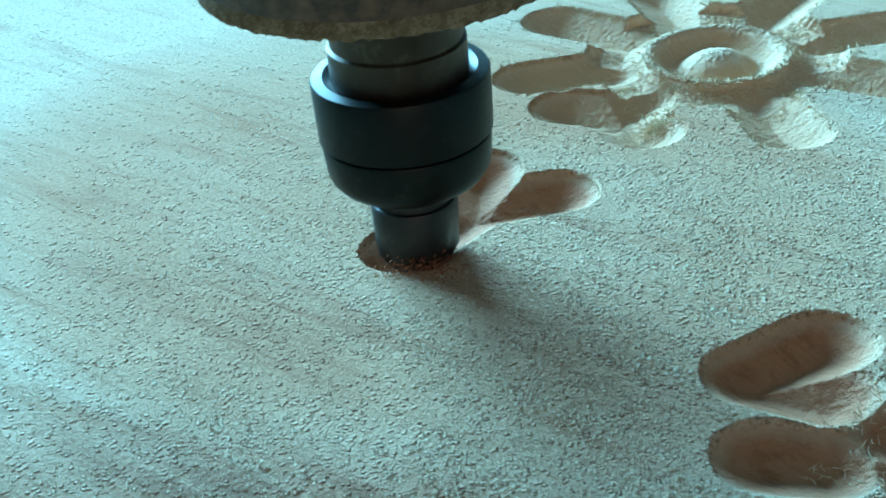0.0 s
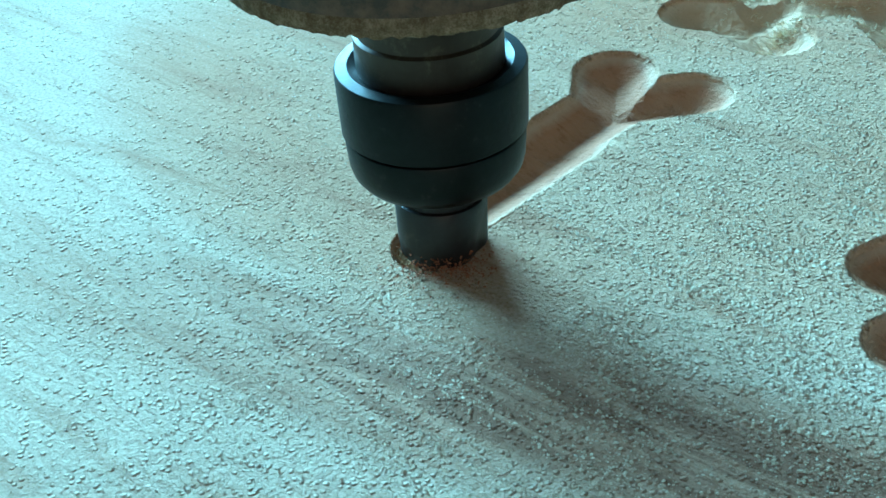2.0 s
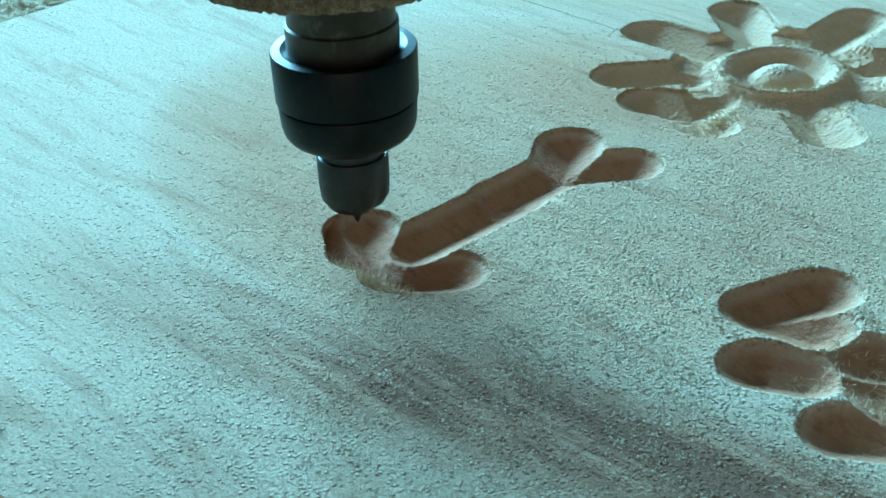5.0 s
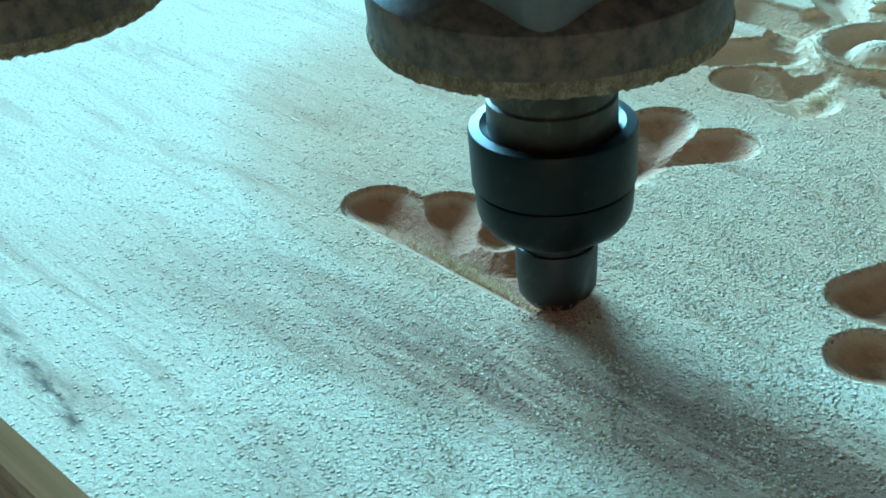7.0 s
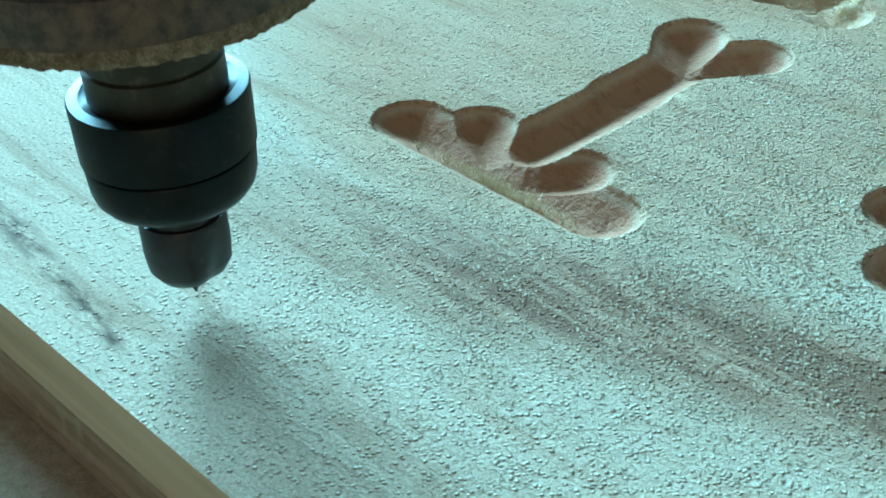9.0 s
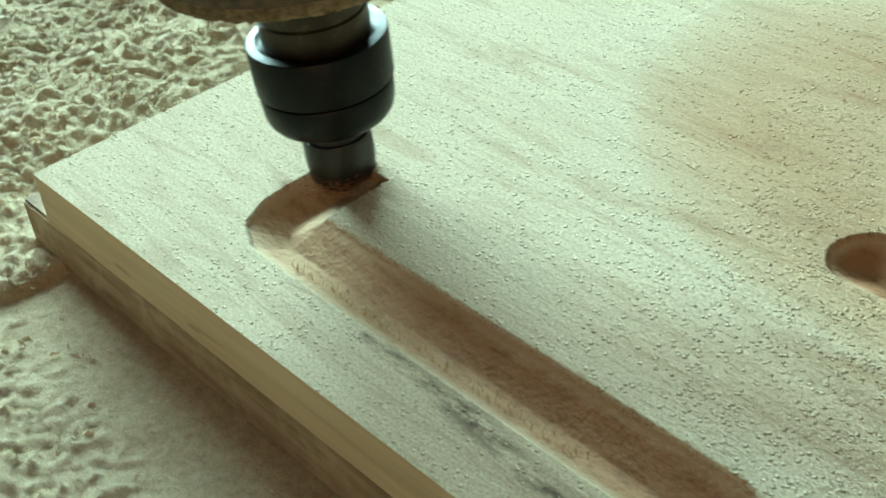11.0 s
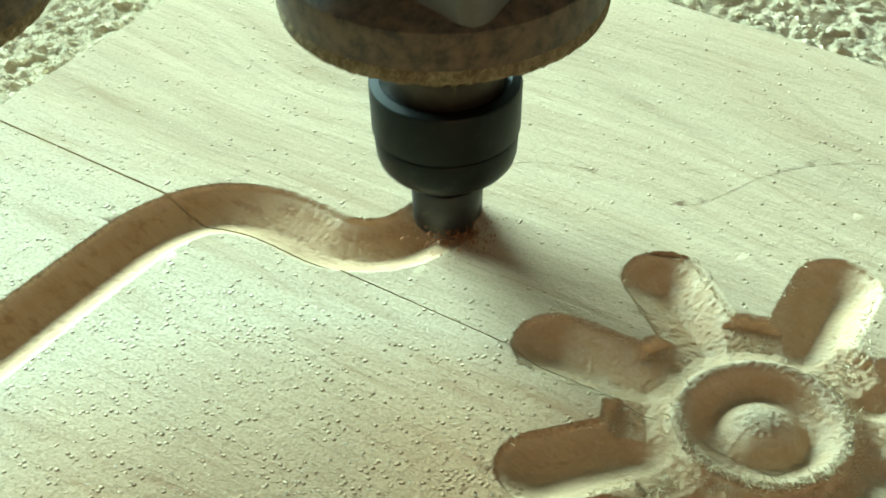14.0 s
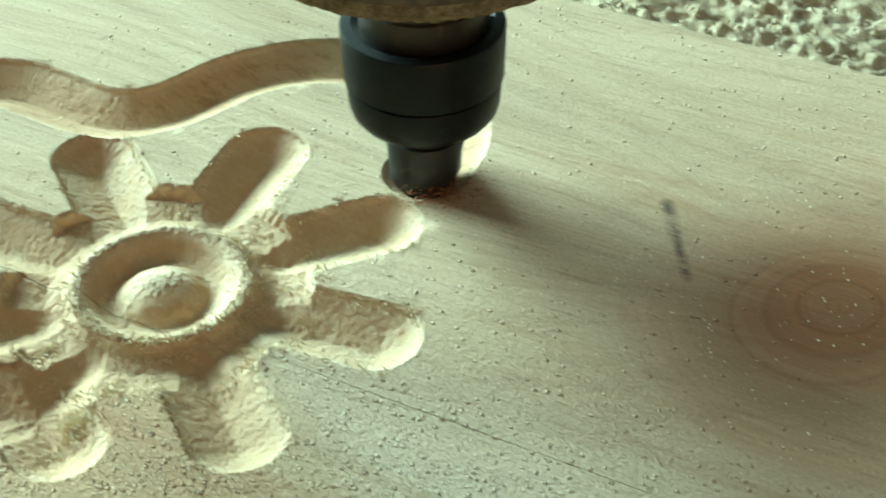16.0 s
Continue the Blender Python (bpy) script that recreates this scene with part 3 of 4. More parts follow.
def depth_at(px, py):
    z = np.zeros(px.shape)
    rough = wobble(px, py) / R_CUT
    for path in OLD_CUTS + [[p[1:] for p in s] for s in NEW_CUTS]:
        xs, ys = [p[0] for p in path], [p[1] for p in path]
        box = (px > min(xs) - 0.011) & (px < max(xs) + 0.011) & (py > min(ys) - 0.011) & (py < max(ys) + 0.011)
        if not box.any():
            continue
        s = to_path(px[box], py[box], path) / R_CUT
        s = s - rough[box] * np.clip(s, 0, 1.2) ** 6
        cut = np.where(s < 1, -DEEP * (0.90 * (1 - s ** 1.22) + 0.10 * np.clip((1 - s) / 0.05, 0, 1)), 0.0)
        z[box] = np.minimum(z[box], cut)
    r = np.hypot(px - FX, py - FY)
    rr = [0, 0.002, 0.004, 0.006, 0.0078, 0.0090, 0.0098, 0.0112, 0.0130, 0.0152, 0.0166, 0.0178, 0.0186, 0.03]
    zz = [-0.0003, -0.0005, -0.0010, -0.0018, -0.0030, -0.0040, -0.0045, -0.0044, -0.0034, -0.0014, -0.0007, -0.0005, -0.0007, -0.0040]
    z = np.where(r < 0.0186, np.interp(r, rr, zz), z)
    edge = 0.0325 + 0.0008 * np.sin(9 * np.arctan2(py - FY, px - FX)) + 2 * wobble(px, py)
    moat = np.interp(r, [0.0186, 0.0205, 0.024, 0.029], [-0.0007, -0.0026, -0.0036, -0.0028]) * np.clip((edge - r) / 0.002, 0, 1)
    z = np.where((r >= 0.0186) & (r < 0.035), np.minimum(z, moat), z)
    # crumbly tool marks in the bare wood
    crumb = np.random.default_rng(9).normal(0.0, 1.0, px.shape)
    crumb = (crumb + np.roll(crumb, 1, 0) + np.roll(crumb, 1, 1) + np.roll(crumb, (1, 1), (0, 1))) / 2
    return np.where(z < -0.0004, np.minimum(z + 0.00005 * crumb * np.where(r < 0.055, 1.5, 1.0), -0.0002), z)


def carve():
    nbx, nby = int(round(LX / CELL / BLOCK)), int(round((LY - Y0) / CELL / BLOCK))
    nx, ny = nbx * BLOCK, nby * BLOCK
    gx, gy = np.arange(nx + 1) * CELL, np.maximum(Y0 + np.arange(ny + 1) * CELL, 0.0)
    PX, PY = np.meshgrid(gx, gy)
    Z = depth_at(PX, PY)
    # cells that a timed stroke removes, by the moment at which the cutter first reaches them
    dipped = (Z[:-1, :-1] < 0) | (Z[1:, :-1] < 0) | (Z[:-1, 1:] < 0) | (Z[1:, 1:] < 0)
    keep = NEW_CUTS[:]
    NEW_CUTS.clear()
    old = depth_at(PX, PY)
    NEW_CUTS.extend(keep)
    odip = (old[:-1, :-1] < 0) | (old[1:, :-1] < 0) | (old[:-1, 1:] < 0) | (old[1:, 1:] < 0)
    fresh = dipped & ~odip
    jj, ii = np.nonzero(fresh)
    cx, cy = (ii + 0.5) * CELL, Y0 + (jj + 0.5) * CELL
    when = np.full(len(ii), 99.0)
    for s in NEW_CUTS:
        reach = np.full(len(ii), R_CUT + 0.0007)
        best = np.full(len(ii), 99.0)
        ts = np.arange(s[0][0], s[-1][0] + 0.001, 0.02)
        tx, ty = (np.interp(ts, [p[0] for p in s], [p[k] for p in s]) for k in (1, 2))
        for t, x, y in zip(ts, tx, ty):
            idx = np.nonzero((np.abs(cx - x) < 0.011) & (np.abs(cy - y) < 0.011))[0]
            d = np.hypot(cx[idx] - x, cy[idx] - y)
            near = d < reach[idx]
            best[idx[near]], reach[idx[near]] = t, d[near]
        when = np.minimum(when, best)
    owner = np.full(fresh.shape, -1)
    owner[jj, ii] = np.where(when < 90, np.maximum(1, (when / 0.08).astype(int)), 250)
    for _ in range(4):
        pad = np.pad(owner, 1, constant_values=-1)
        sides = np.stack([pad[:-2, 1:-1], pad[2:, 1:-1], pad[1:-1, :-2], pad[1:-1, 2:]])
        stray = fresh & ((sides == owner).sum(0) < 2)
        owner = np.where(stray & (sides.max(0) >= 0), sides.max(0), owner)
    return nx, ny, nbx, nby, gx, gy, Z, dipped, fresh, owner


NX, NY, NBX, NBY, GX, GY, Z, DIPPED, FRESH, OWNER = carve()


panel = new("wooden_panel")
tagged(panel, "pale wooden panel, half carved and dusted with sawdust", "wooden panel")
THICK = 0.0157


def planks():
    """Each plank: carved top in fine cells where a block dips, one face a block elsewhere; sides and underside."""
    for lo, hi, gap_lo, gap_hi in ((0, 65, 0.0, -0.0003), (65, NBY, 0.0003, 0.0)):
        index, verts, faces = {}, [], []

        def vert(j, i, z=None):
            key = (j, i, z)
            if key not in index:
                open_by = float(np.interp(GX[i], (0.06, 0.21), (1.0, 0.3)))
                y = GY[j] + open_by * (gap_lo if j == lo * BLOCK else gap_hi if j == hi * BLOCK else 0.0)
                index[key] = len(verts)
                verts.append((GX[i], y, Z[j, i] if z is None else z))
            return index[key]

        for bj in range(lo, hi):
            for bi in range(NBX):
                j0, i0 = bj * BLOCK, bi * BLOCK
                if DIPPED[j0:j0 + BLOCK, i0:i0 + BLOCK].any():
                    for j in range(j0, j0 + BLOCK):
                        for i in range(i0, i0 + BLOCK):
                            faces.append((vert(j, i), vert(j, i + 1), vert(j + 1, i + 1), vert(j + 1, i)))
                else:
                    faces.append((vert(j0, i0), vert(j0, i0 + BLOCK), vert(j0 + BLOCK, i0 + BLOCK), vert(j0 + BLOCK, i0)))
        a, b = lo * BLOCK, hi * BLOCK
        mesh_object("plank", verts, faces, BOARD, panel, smooth=True)
        y_lo, y_hi = GY[a] + gap_lo, GY[b] + gap_hi
        sv, sf = [], []
        # sides fall straight, with a slightly eased upper arris
        for (x0, y0), (x1, y1) in (((0, y_lo), (LX, y_lo)), ((LX, y_lo), (LX, y_hi)), ((LX, y_hi), (0, y_hi)), ((0, y_hi), (0, y_lo))):
            k = len(sv)
            if y0 == y1 and abs(y0 - JOINT) < 0.001:
                continue
            sv += [(x0, y0, 0.0), (x1, y1, 0.0), (x1, y1, -THICK), (x0, y0, -THICK)]
            sf.append((k + 3, k + 2, k + 1, k))
        # the face in the joint follows the carved top
        j, gap = (b, gap_hi) if lo == 0 else (a, gap_lo)
        for i in range(NX + 1):
            y = GY[j] + gap * float(np.interp(GX[i], (0.06, 0.21), (1.0, 0.3)))
            sv += [(GX[i], y, min(float(Z[j, i]), 0.0) - 0.0001), (GX[i], y, -THICK)]
            if i:
                k = len(sv)
                sf.append((k - 4, k - 3, k - 1, k - 2))
        k = len(sv)
        sv += [(0, y_lo, -THICK), (LX, y_lo, -THICK), (LX, y_hi, -THICK), (0, y_hi, -THICK)]
        sf.append((k + 3, k + 2, k + 1, k))
        mesh_object("plank_edge", sv, sf, SIDE, panel, "planed pale edge with brown streaks")


planks()

# ---- sawdust clumps on the panel ----
def grains():
    """Small crumbs of sawdust: four-sided lumps with a skewed top, dense where the dust has drifted."""
    rng = np.random.default_rng(5)
    total = 900000
    x, y = rng.random(total) * LX, rng.random(total) * LY
    dense = 0.03 + 0.80 * np.exp(-((x - 0.300) / 0.075) ** 2 - ((y - 0.135) / 0.062) ** 2)
    dense += 0.26 * np.exp(-((x - 0.25) / 0.07) ** 2 - ((y - 0.065) / 0.045) ** 2)
    dense += 0.16 * np.exp(-((x - 0.15) / 0.05) ** 2 - ((y - 0.19) / 0.045) ** 2)
    dense += 0.14 * np.exp(-((x - 0.27) / 0.06) ** 2 - ((y - 0.225) / 0.03) ** 2)
    streak = np.sin(x * 95 + y * 210 + 2.2 * np.sin(x * 41 - y * 60)) + 0.8 * np.sin(y * 640 - x * 130 + 2.6 * np.sin(x * 70))
    lump = np.sin(x * 1500 + 2 * np.sin(y * 700)) * np.sin(y * 1700 + 2 * np.sin(x * 900))
    dense *= np.clip(0.55 + 0.28 * streak + 0.35 * lump, 0.05, 1.6)
    i, j = np.minimum((x / CELL).astype(int), NX - 1), np.clip(((y - Y0) / CELL).astype(int), 0, NY - 1)
    keep = (rng.random(total) < dense) & ~DIPPED[j, i]
    x, y, dense = x[keep], y[keep], dense[keep]
    count = len(x)
    size = (0.00013 + 0.00045 * rng.random(count) ** 2.2) * (0.8 + 0.5 * np.minimum(dense, 1.0))
    turn = rng.random(count) * 6.28
    verts = np.zeros((count, 5, 3))
    for k in range(4):
        a = turn + k * 1.571 + rng.random(count) * 0.8
        r = size * (0.55 + 0.8 * rng.random(count))
        verts[:, k, 0], verts[:, k, 1], verts[:, k, 2] = x + r * np.cos(a), y + r * np.sin(a), -0.0001
    verts[:, 4, 0] = x + size * 0.7 * (rng.random(count) - 0.5)
    verts[:, 4, 1] = y + size * 0.7 * (rng.random(count) - 0.5)
    verts[:, 4, 2] = size * (0.32 + 0.52 * rng.random(count))
    base = (np.arange(count) * 5)[:, None, None]
    faces = (np.array([[0, 1, 4], [1, 2, 4], [2, 3, 4], [3, 0, 4]])[None] + base).reshape(-1, 3)
    ob = mesh_object("sawdust_grains", verts.reshape(-1, 3), faces, GRAIN, smooth=True)
    tagged(ob, "loose pale sawdust grains strewn over the panel", "sawdust", kind="stuff")


grains()

# ---- wood still standing in the line of the cutter, in slices ----
PLUGS = []


def plugs():
    for own in sorted(set(OWNER[FRESH].tolist())):
        jj, ii = np.nonzero(OWNER == own)
        index, verts, faces, edges = {}, [], [], {}

        def vert(j, i, low):
            key = (j, i, low)
            if key not in index:
                index[key] = len(verts)
                verts.append((GX[i], GY[j], (min(Z[j, i] * 0.9, -0.0003)) if low else 0.0))
            return index[key]

        for j, i in zip(jj.tolist(), ii.tolist()):
            ring = [(j, i), (j, i + 1), (j + 1, i + 1), (j + 1, i)]
            faces.append([vert(*c, False) for c in ring])
            faces.append([vert(*c, True) for c in reversed(ring)])
            for a, b in zip(ring, ring[1:] + ring[:1]):
                if (b, a) in edges:
                    del edges[(b, a)]
                else:
                    edges[(a, b)] = 1
        for a, b in edges:
            faces.append([vert(*b, False), vert(*a, False), vert(*a, True), vert(*b, True)])
        ob = mesh_object("uncut_slice", verts, faces, BOARD, panel)
        PLUGS.append((ob, own * 0.08 + 0.04 if own < 240 else 15.9))


plugs()

# ---- torn fibres along the cuts ----
def fibres():
    rng = random.Random(21)
    verts, faces = [], []

    def sliver(x, y, z, length, heading, lift):
        w = rng.uniform(0.00008, 0.0002)
        px, py = -math.sin(heading) * w, math.cos(heading) * w
        k, bend = len(verts), rng.uniform(-0.9, 0.9)
        for step in range(4):
            u = step / 3
            h = heading + bend * u
            cx, cy = x + length * u * math.cos(h), y + length * u * math.sin(h)
            cz, t = z + lift * u * (1 - 0.35 * u), 1 - 0.8 * u
            verts.extend([(cx - px * t, cy - py * t, cz), (cx + px * t, cy + py * t, cz), (cx, cy, cz + w * t)])
        for a in range(k, k + 9, 3):
            faces.extend([(a, a + 3, a + 5, a + 2), (a + 1, a + 2, a + 5, a + 4), (a, a + 1, a + 4, a + 3)])

    def ground(x, y):
        i, j = int(round(x / CELL)), int(round((y - Y0) / CELL))
        return float(Z[j, i]) if 0 <= i <= NX and 0 <= j <= NY else 0.0

    for _ in range(2600):
        a, r = rng.random() * 6.28, rng.choice((0.0178, 0.0200, 0.0325)) + rng.gauss(0, 0.0012)
        x, y = FX + r * math.cos(a), FY + r * math.sin(a)
        if rng.random() < 0.5 + 0.5 * math.sin(a + 2.2):
            sliver(x, y, ground(x, y), rng.uniform(0.0006, 0.0022), rng.random() * 6.28, rng.uniform(0.0003, 0.0014))
    for angle in (6, 49, 95, 143, 184, 229, 268, 322):
        for _ in range(200):
            r, side = rng.uniform(0.022, 0.054), rng.choice((-1, 1)) * (0.0090 + rng.gauss(0, 0.0005))
            c, sn = math.cos(radians(angle)), math.sin(radians(angle))
            x, y = FX + r * c - side * sn, FY + r * sn + side * c
            sliver(x, y, ground(x, y), rng.uniform(0.0004, 0.0018), rng.random() * 6.28, rng.uniform(0.0001, 0.0009))
    for _ in range(200):
        a, r = rng.random() * 6.28, abs(rng.gauss(0, 0.003))
        x, y = 0.227 + r * math.cos(a), 0.229 + r * math.sin(a)
        sliver(x, y, ground(x, y), rng.uniform(0.001, 0.003), rng.random() * 6.28, rng.uniform(0.0005, 0.002))
    for _ in range(260):
        x, y = rng.uniform(0.315, 0.345), rng.uniform(0.138, 0.165)
        sliver(x, y, ground(x, y), rng.uniform(0.001, 0.003), rng.random() * 6.28, rng.uniform(0.0005, 0.002))
    for _ in range(800):
        x, y = rng.uniform(0.190, 0.250), 0.1018 + abs(rng.gauss(0, 0.0026))
        if rng.random() < math.exp(-((x - 0.226) / 0.018) ** 2):
            z = ground(x, y)
            sliver(x, y, z, rng.uniform(0.0010, 0.0032), rng.uniform(0.2, 2.8), max(0.0004, min(-z - 0.0002, rng.uniform(0.0015, 0.0042))))
    for _ in range(240):
        x, y = rng.uniform(0.085, 0.185), 0.0238 + abs(rng.gauss(0, 0.0020))
        z = ground(x, y)
        sliver(x, y, z, 0.0004 + 0.0014 * rng.random() ** 3, rng.uniform(0.6, 2.6), max(0.0006, min(-z - 0.0004, rng.uniform(0.0010, 0.0026))))
    ob = mesh_object("torn_fibres", verts, faces, FIBRE)
    tagged(ob, "pale torn wood fibres standing along the carved edges", "wood fibres", kind="stuff")


fibres()

# ---- underlay planks below the panel ----
def underlay():
    spans = ((-0.0180, 0.0004, 0.4640, 0.0110), (0.0020, 0.0130, 0.4640, 0.20), (0.004, 0.203, 0.4640, 0.4010))
    for x0, y0, x1, y1 in spans:
        ob = part("underlay_plank", box_bm(x0, y0, BED_Z, x1, y1, -THICK - 0.0002, 0.0008), PLANK, None)
        tagged(ob, "rough dusty brown plank lying under the carved panel", "plank", "planks under the panel")


underlay()

# ---- spindle ----
def lathe(profile, seg=64, cap=True, jag=0.0, seed=1):
    """A turned solid from (radius, height) pairs, bottom first. jag roughens the lowest rim."""
    rng = random.Random(seed)
    bm = bmesh.new()
    rows = []
    for k, (r, z) in enumerate(profile):
        row = []
        for i in range(seg):
            a = 2 * math.pi * i / seg
            j = jag * (rng.random() - 0.6) if jag and k in (1, 2) else 0.0
            row.append(bm.verts.new(((r + 0.6 * j) * math.cos(a), (r + 0.6 * j) * math.sin(a), z + j)))
        rows.append(row)
    for a, b in zip(rows[:-1], rows[1:]):
        for i in range(seg):
            bm.faces.new((a[i], a[(i + 1) % seg], b[(i + 1) % seg], b[i]))
    if cap:
        bm.faces.new(rows[0][::-1])
        bm.faces.new(rows[-1])
    return bm


def finish(ob):
    for p in ob.data.polygons:
        p.use_smooth = True
    ob.data.set_sharp_from_angle(angle=radians(35))
    return ob


def cutter_body():
    """Round-nosed cutter: two curved wings round a core, with a small point."""
    bm = lathe([(0.0002, 0.0), (0.0009, 0.0016), (0.0018, 0.0031), (0.0042, 0.0042), (0.0068, 0.0054), (0.0084, 0.0078),
                (0.0088, 0.0115), (0.0088, 0.0180), (0.0084, 0.0190)], 40)
    # gullets ground out of the two flanks
    for v in bm.verts:
        a = math.atan2(v.co.y, v.co.x)
        g = max(0.0, math.cos(a * 2 - v.co.z * 60)) ** 3
        if v.co.z < 0.0175:
            v.co.x *= 1 - 0.16 * g * min(1, v.co.z / 0.003)
            v.co.y *= 1 - 0.16 * g * min(1, v.co.z / 0.003)
    return bm


def housing_collar():
    """Turned collar, with a low ledge of dust banked up towards the square block above."""
    return lathe([(0.0347, 0.0700), (0.0355, 0.0706), (0.0358, 0.0780), (0.0354, 0.0796), (0.0341, 0.0806), (0.0300, 0.0822), (0.0258, 0.0836)], 120)


def housing_block():
    """Square cast block with rounded upright corners."""
    bm, half, round_by, rows = bmesh.new(), 0.0262, 0.0058, []
    for z in (0.0760, 0.1700):
        row = []
        for k in range(4):
            for step in range(7):
                a = radians(90 * k + 15 * step)
                cx, cy = ((1, 1), (-1, 1), (-1, -1), (1, -1))[k]
                row.append(bm.verts.new((cx * (half - round_by) + round_by * math.cos(a), cy * (half - round_by) + round_by * math.sin(a), z)))
        rows.append(row)
    for i in range(28):
        bm.faces.new((rows[0][i], rows[0][(i + 1) % 28], rows[1][(i + 1) % 28], rows[1][i]))
    bm.faces.new(rows[0][::-1])
    bm.faces.new(rows[1])
    return bm


def cast_marks(parent, base):
    """Raised characters cast into the block, too worn to read."""
    for y, h in ((-0.012, 0.0055), (-0.004, 0.0055), (0.006, 0.0040)):
        mark = part("cast_mark", box_bm(0.0258, y - 0.0017, 0.0900, 0.0264, y + 0.0017, 0.0900 + h, 0.0002), HOUSING, parent)
        mark.location = base


def spindle():
    root = new("router_spindle")
    tagged(root, "dark router spindle with collet nut and round-nosed cutter, caked with sawdust", "router spindle")
    finish(part("cutter", cutter_body(), BIT_STEEL, root, "dark steel cutter with a pointed tip"))
    finish(part("cutter_shank", lathe([(0.0074, 0.0188), (0.0077, 0.0192), (0.0077, 0.0240)], 40), BIT_STEEL, root))
    finish(part("collet_nut_lower", lathe([(0.0110, 0.0232), (0.0128, 0.0234), (0.0146, 0.0246), (0.0158, 0.0262), (0.0163, 0.0280), (0.0167, 0.0332), (0.0165, 0.0336)], 72),
                NUT_STEEL, root, "blackened steel lower half of the collet nut"))
    finish(part("collet_nut_upper", lathe([(0.0162, 0.0338), (0.0163, 0.0341), (0.0171, 0.0345), (0.0174, 0.0462), (0.0171, 0.0467), (0.0150, 0.0470), (0.0136, 0.0462)], 72),
                NUT_STEEL, root, "blackened steel upper band of the collet nut"))
    finish(part("spindle_nose", lathe([(0.0112, 0.0395), (0.0130, 0.0440), (0.0134, 0.0475), (0.0134, 0.0530), (0.0128, 0.0535), (0.0128, 0.0600), (0.0133, 0.0610), (0.0133, 0.0760)], 64),
                SHAFT_STEEL, root, "oily brown steel spindle nose"))
    finish(part("dust_rim", lathe([(0.0160, 0.0700), (0.0345, 0.0676), (0.0356, 0.0680), (0.0360, 0.0698), (0.0354, 0.0714)], 220, jag=0.0011), CAKED, root, "ragged rim of caked pale sawdust"))
    finish(part("housing", housing_collar(),
                HOUSING, root, "spindle housing collar with a smeared coat of sawdust"))
    finish(part("housing_block", housing_block(), CASTING, root, "grey cast square housing block, filmed with dust"))
    cast_marks(root, Vector((0, 0, 0)))
    return root


SPINDLE = spindle()


NEXT = Vector((-0.101, -0.066, 0.0))


def neighbour_and_plate():
    """The neighbouring spindle housing and an unseen plate behind both, added to block light."""
    rim = finish(part("dust_rim", lathe([(0.0160, 0.0700), (0.0345, 0.0676), (0.0356, 0.0680), (0.0360, 0.0698), (0.0354, 0.0714)], 220, jag=0.0011, seed=4), CAKED, SPINDLE))
    body = finish(part("housing", housing_collar(), HOUSING, SPINDLE))
    block = finish(part("housing_block", housing_block(), CASTING, SPINDLE))
    rim.location = body.location = block.location = NEXT
    # stands above the view, only to throw soft shade over the panel
    plate = part("shade_plate", box_bm(-0.15, 0.020, 0.105, 0.15, 0.055, 0.42, 0.004), HOUSING, SPINDLE, "unseen dusty steel plate behind the spindles, added to shade the panel")
    plate.location = NEXT / 2
    plate.rotation_euler = (0, 0, math.atan2(NEXT.y, NEXT.x) + math.pi)


neighbour_and_plate()

def chip_spray():
    """Fresh reddish chips thrown out in front of the cutter."""
    rng = random.Random(33)
    verts, faces = [], []
    for _ in range(420):
        a, r = rng.gauss(-0.75, 0.5), 0.0085 + abs(rng.gauss(0, 0.0038))
        x, y, z = r * math.cos(a), r * math.sin(a), 0.0002 + 0.0025 * rng.random() ** 2
        s, h, k = rng.uniform(0.0002, 0.0005), rng.random() * 6.28, len(verts)
        c, d = s * math.cos(h), s * math.sin(h)
        verts += [(x - c, y - d, z), (x + c, y + d, z), (x - 0.5 * d, y + 0.5 * c, z + 0.6 * s), (x + 0.4 * d, y - 0.4 * c, z + 0.2 * s)]
        faces += [(k, k + 1, k + 2), (k, k + 3, k + 1), (k + 1, k + 3, k + 2), (k, k + 2, k + 3)]
    ob = mesh_object("wood_chips", verts, faces, CHIP)
    return tagged(ob, "fresh reddish wood chips thrown up beside the cutter", "wood chips", kind="stuff")


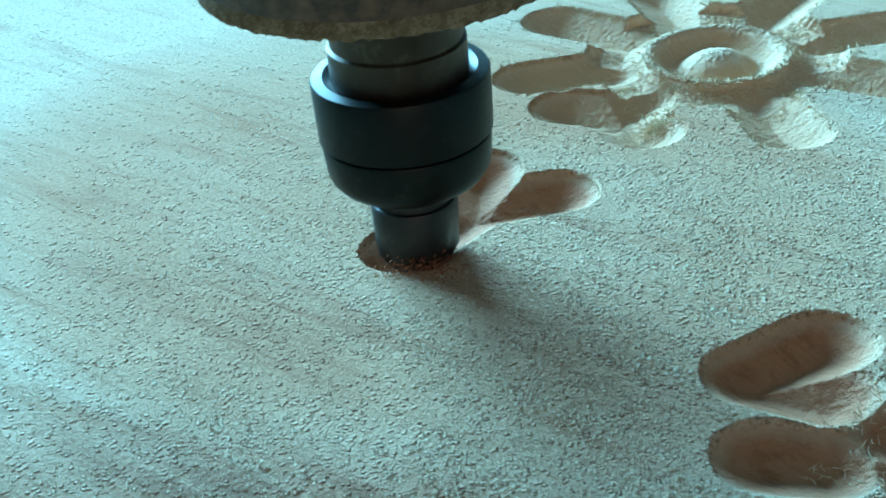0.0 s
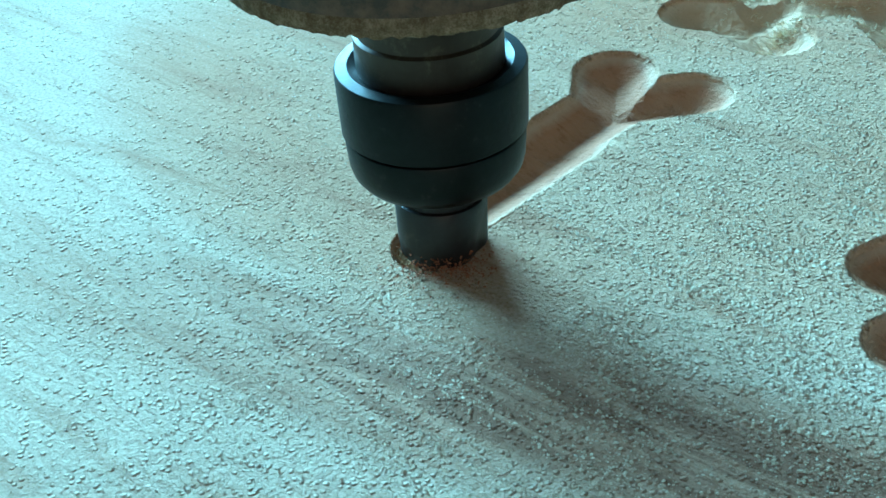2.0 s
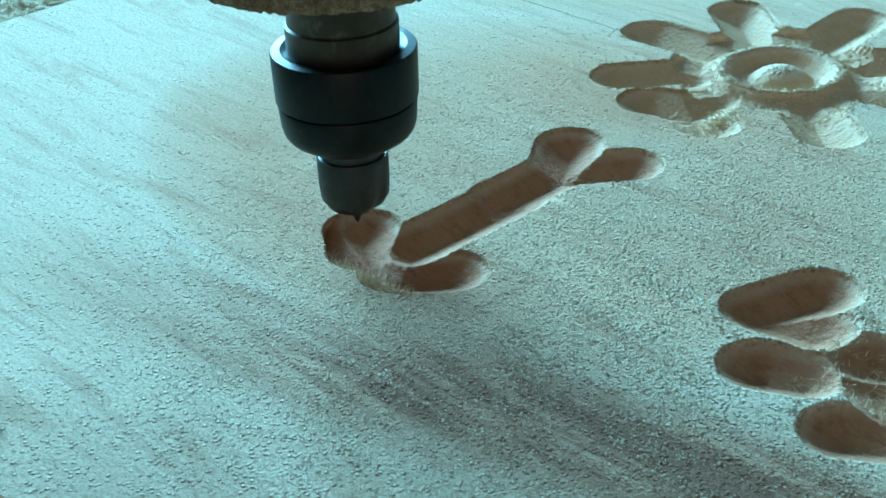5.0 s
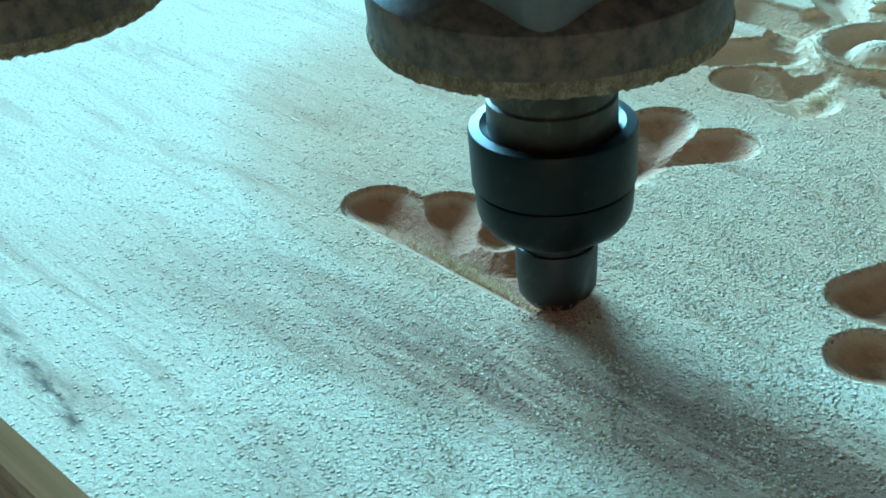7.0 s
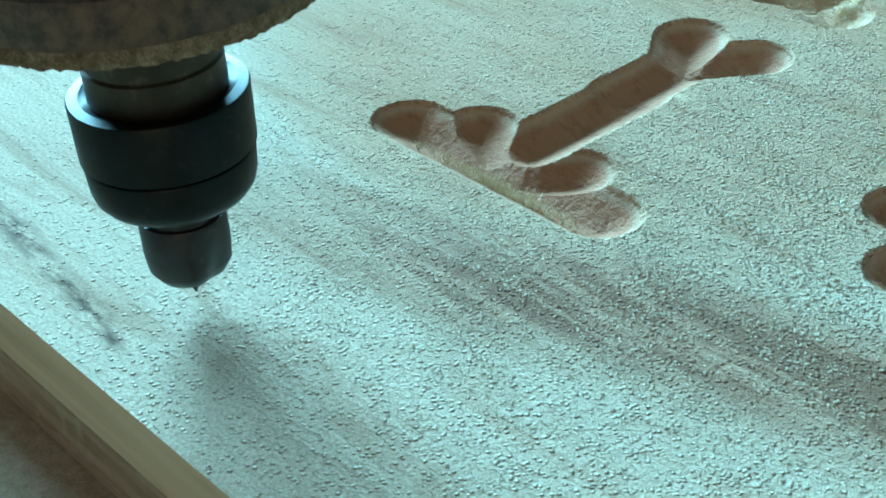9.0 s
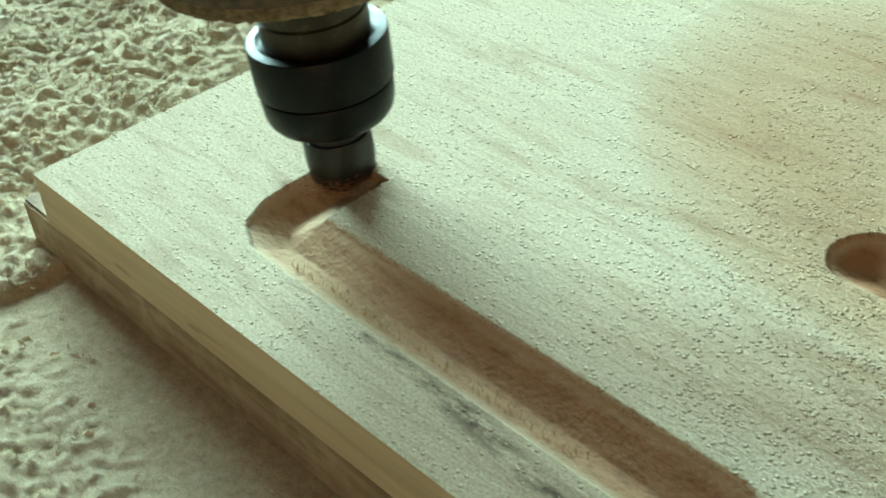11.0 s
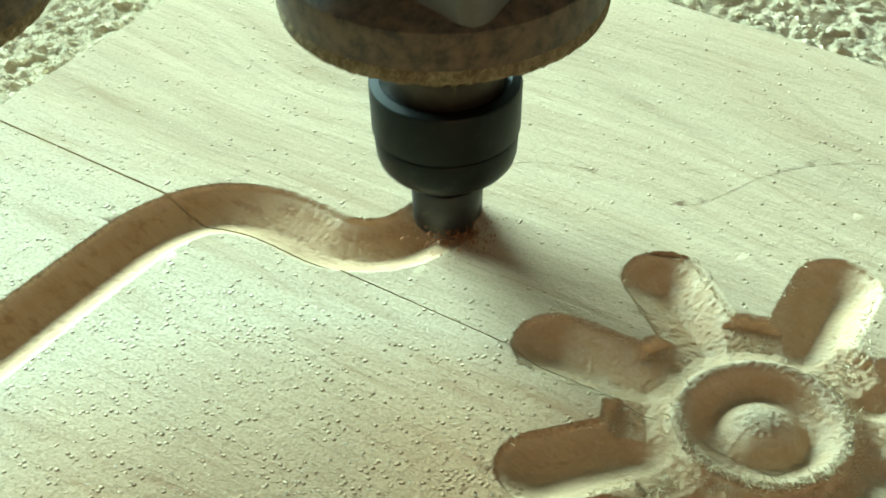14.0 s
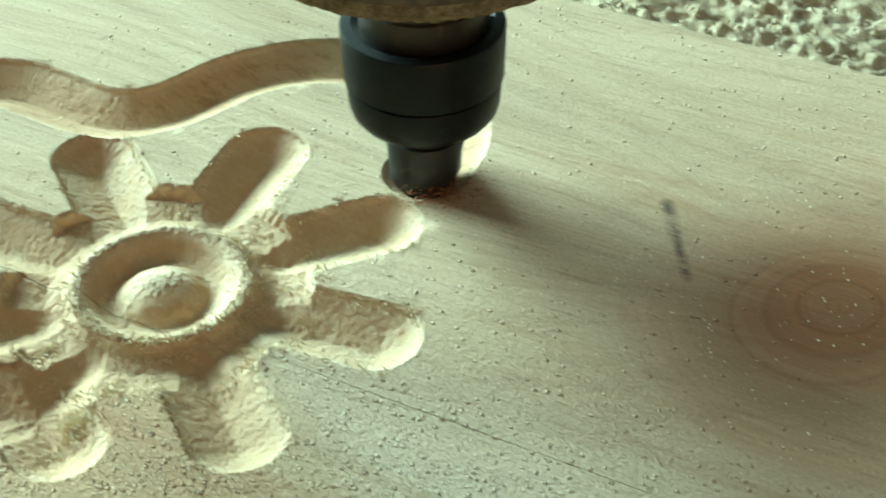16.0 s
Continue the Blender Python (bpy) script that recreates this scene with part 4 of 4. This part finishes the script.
CHIPS = chip_spray()
TIP = -0.0075
UP = 0.003
TOOL = [
    (0.0, 0.2197, 0.1545, TIP), (0.45, 0.2195, 0.1200, TIP), (0.6, 0.2197, 0.1195, TIP), (0.8, 0.2205, 0.1193, -0.002), (1.0, 0.2210, 0.1191, UP),
    (1.25, 0.2215, 0.1190, UP), (1.5, 0.2225, 0.1180, -0.0045), (1.7, 0.2235, 0.1140, -0.003), (1.85, 0.2260, 0.1096, -0.004), (2.0, 0.2265, 0.1096, TIP),
    (2.25, 0.2295, 0.1140, TIP), (2.5, 0.2320, 0.1195, TIP), (2.65, 0.2340, 0.1190, TIP), (2.8, 0.2340, 0.1180, 0.0), (3.0, 0.2326, 0.1173, UP), (3.2, 0.2212, 0.1138, UP),
    (3.6, 0.2150, 0.1115, UP), (4.0, 0.2130, 0.1110, UP), (4.25, 0.2130, 0.1110, TIP), (4.8, 0.2035, 0.1175, TIP), (5.05, 0.2010, 0.1160, UP), (5.3, 0.1900, 0.1090, UP),
    (5.5, 0.1869, 0.1072, UP), (5.7, 0.1870, 0.1080, UP), (5.85, 0.1871, 0.1083, TIP), (6.0, 0.1873, 0.1083, TIP), (6.5, 0.2275, 0.1078, TIP), (6.9, 0.2480, 0.1090, TIP),
    (7.0, 0.2500, 0.1085, -0.0055), (7.2, 0.2520, 0.1075, UP), (7.5, 0.2503, 0.1075, UP), (7.65, 0.2480, 0.0990, UP), (8.0, 0.2362, 0.0667, UP), (8.2, 0.2305, 0.0528, UP),
    (8.7, 0.2180, 0.0310, UP), (8.95, 0.2140, 0.0300, UP), (9.2, 0.2140, 0.0300, TIP),
    (9.30, 0.2140, 0.0300, TIP), (10.3, 0.1102, 0.0305, TIP), (10.5, 0.0895, 0.0310, TIP), (10.68, 0.0735, 0.0310, TIP), (10.76, 0.0685, 0.0345, TIP),
    (11.0, 0.0660, 0.0555, TIP), (11.5, 0.0677, 0.0990, TIP), (12.0, 0.0680, 0.1443, TIP), (12.5, 0.0672, 0.1952, TIP), (12.9, 0.0680, 0.2355, TIP),
] + [(t, x, y, TIP) for t, x, y in LAST_ROWS if t > 12.95]


def motions():
    rows = [(t, pose(x, y, z)) for t, x, y, z in TOOL]
    walk(SPINDLE, rows)
    # the chips fall back into the cut whenever the cutter lifts
    walk(CHIPS, [(t, pose(x, y, 0.0 if z < -0.005 else -0.0070)) for t, x, y, z in TOOL])
    for ob, t in PLUGS:
        start, sunk = pose(0, 0, 0), pose(0, 0, -0.0135)
        first = max(0.02, t - 0.02)
        walk(ob, [(0.0, start), (first, start), (first + 0.07, sunk), (16.0, sunk)] if first + 0.07 < 15.9 else [(0.0, start), (min(first, 15.93), start), (16.0, sunk)])


motions()
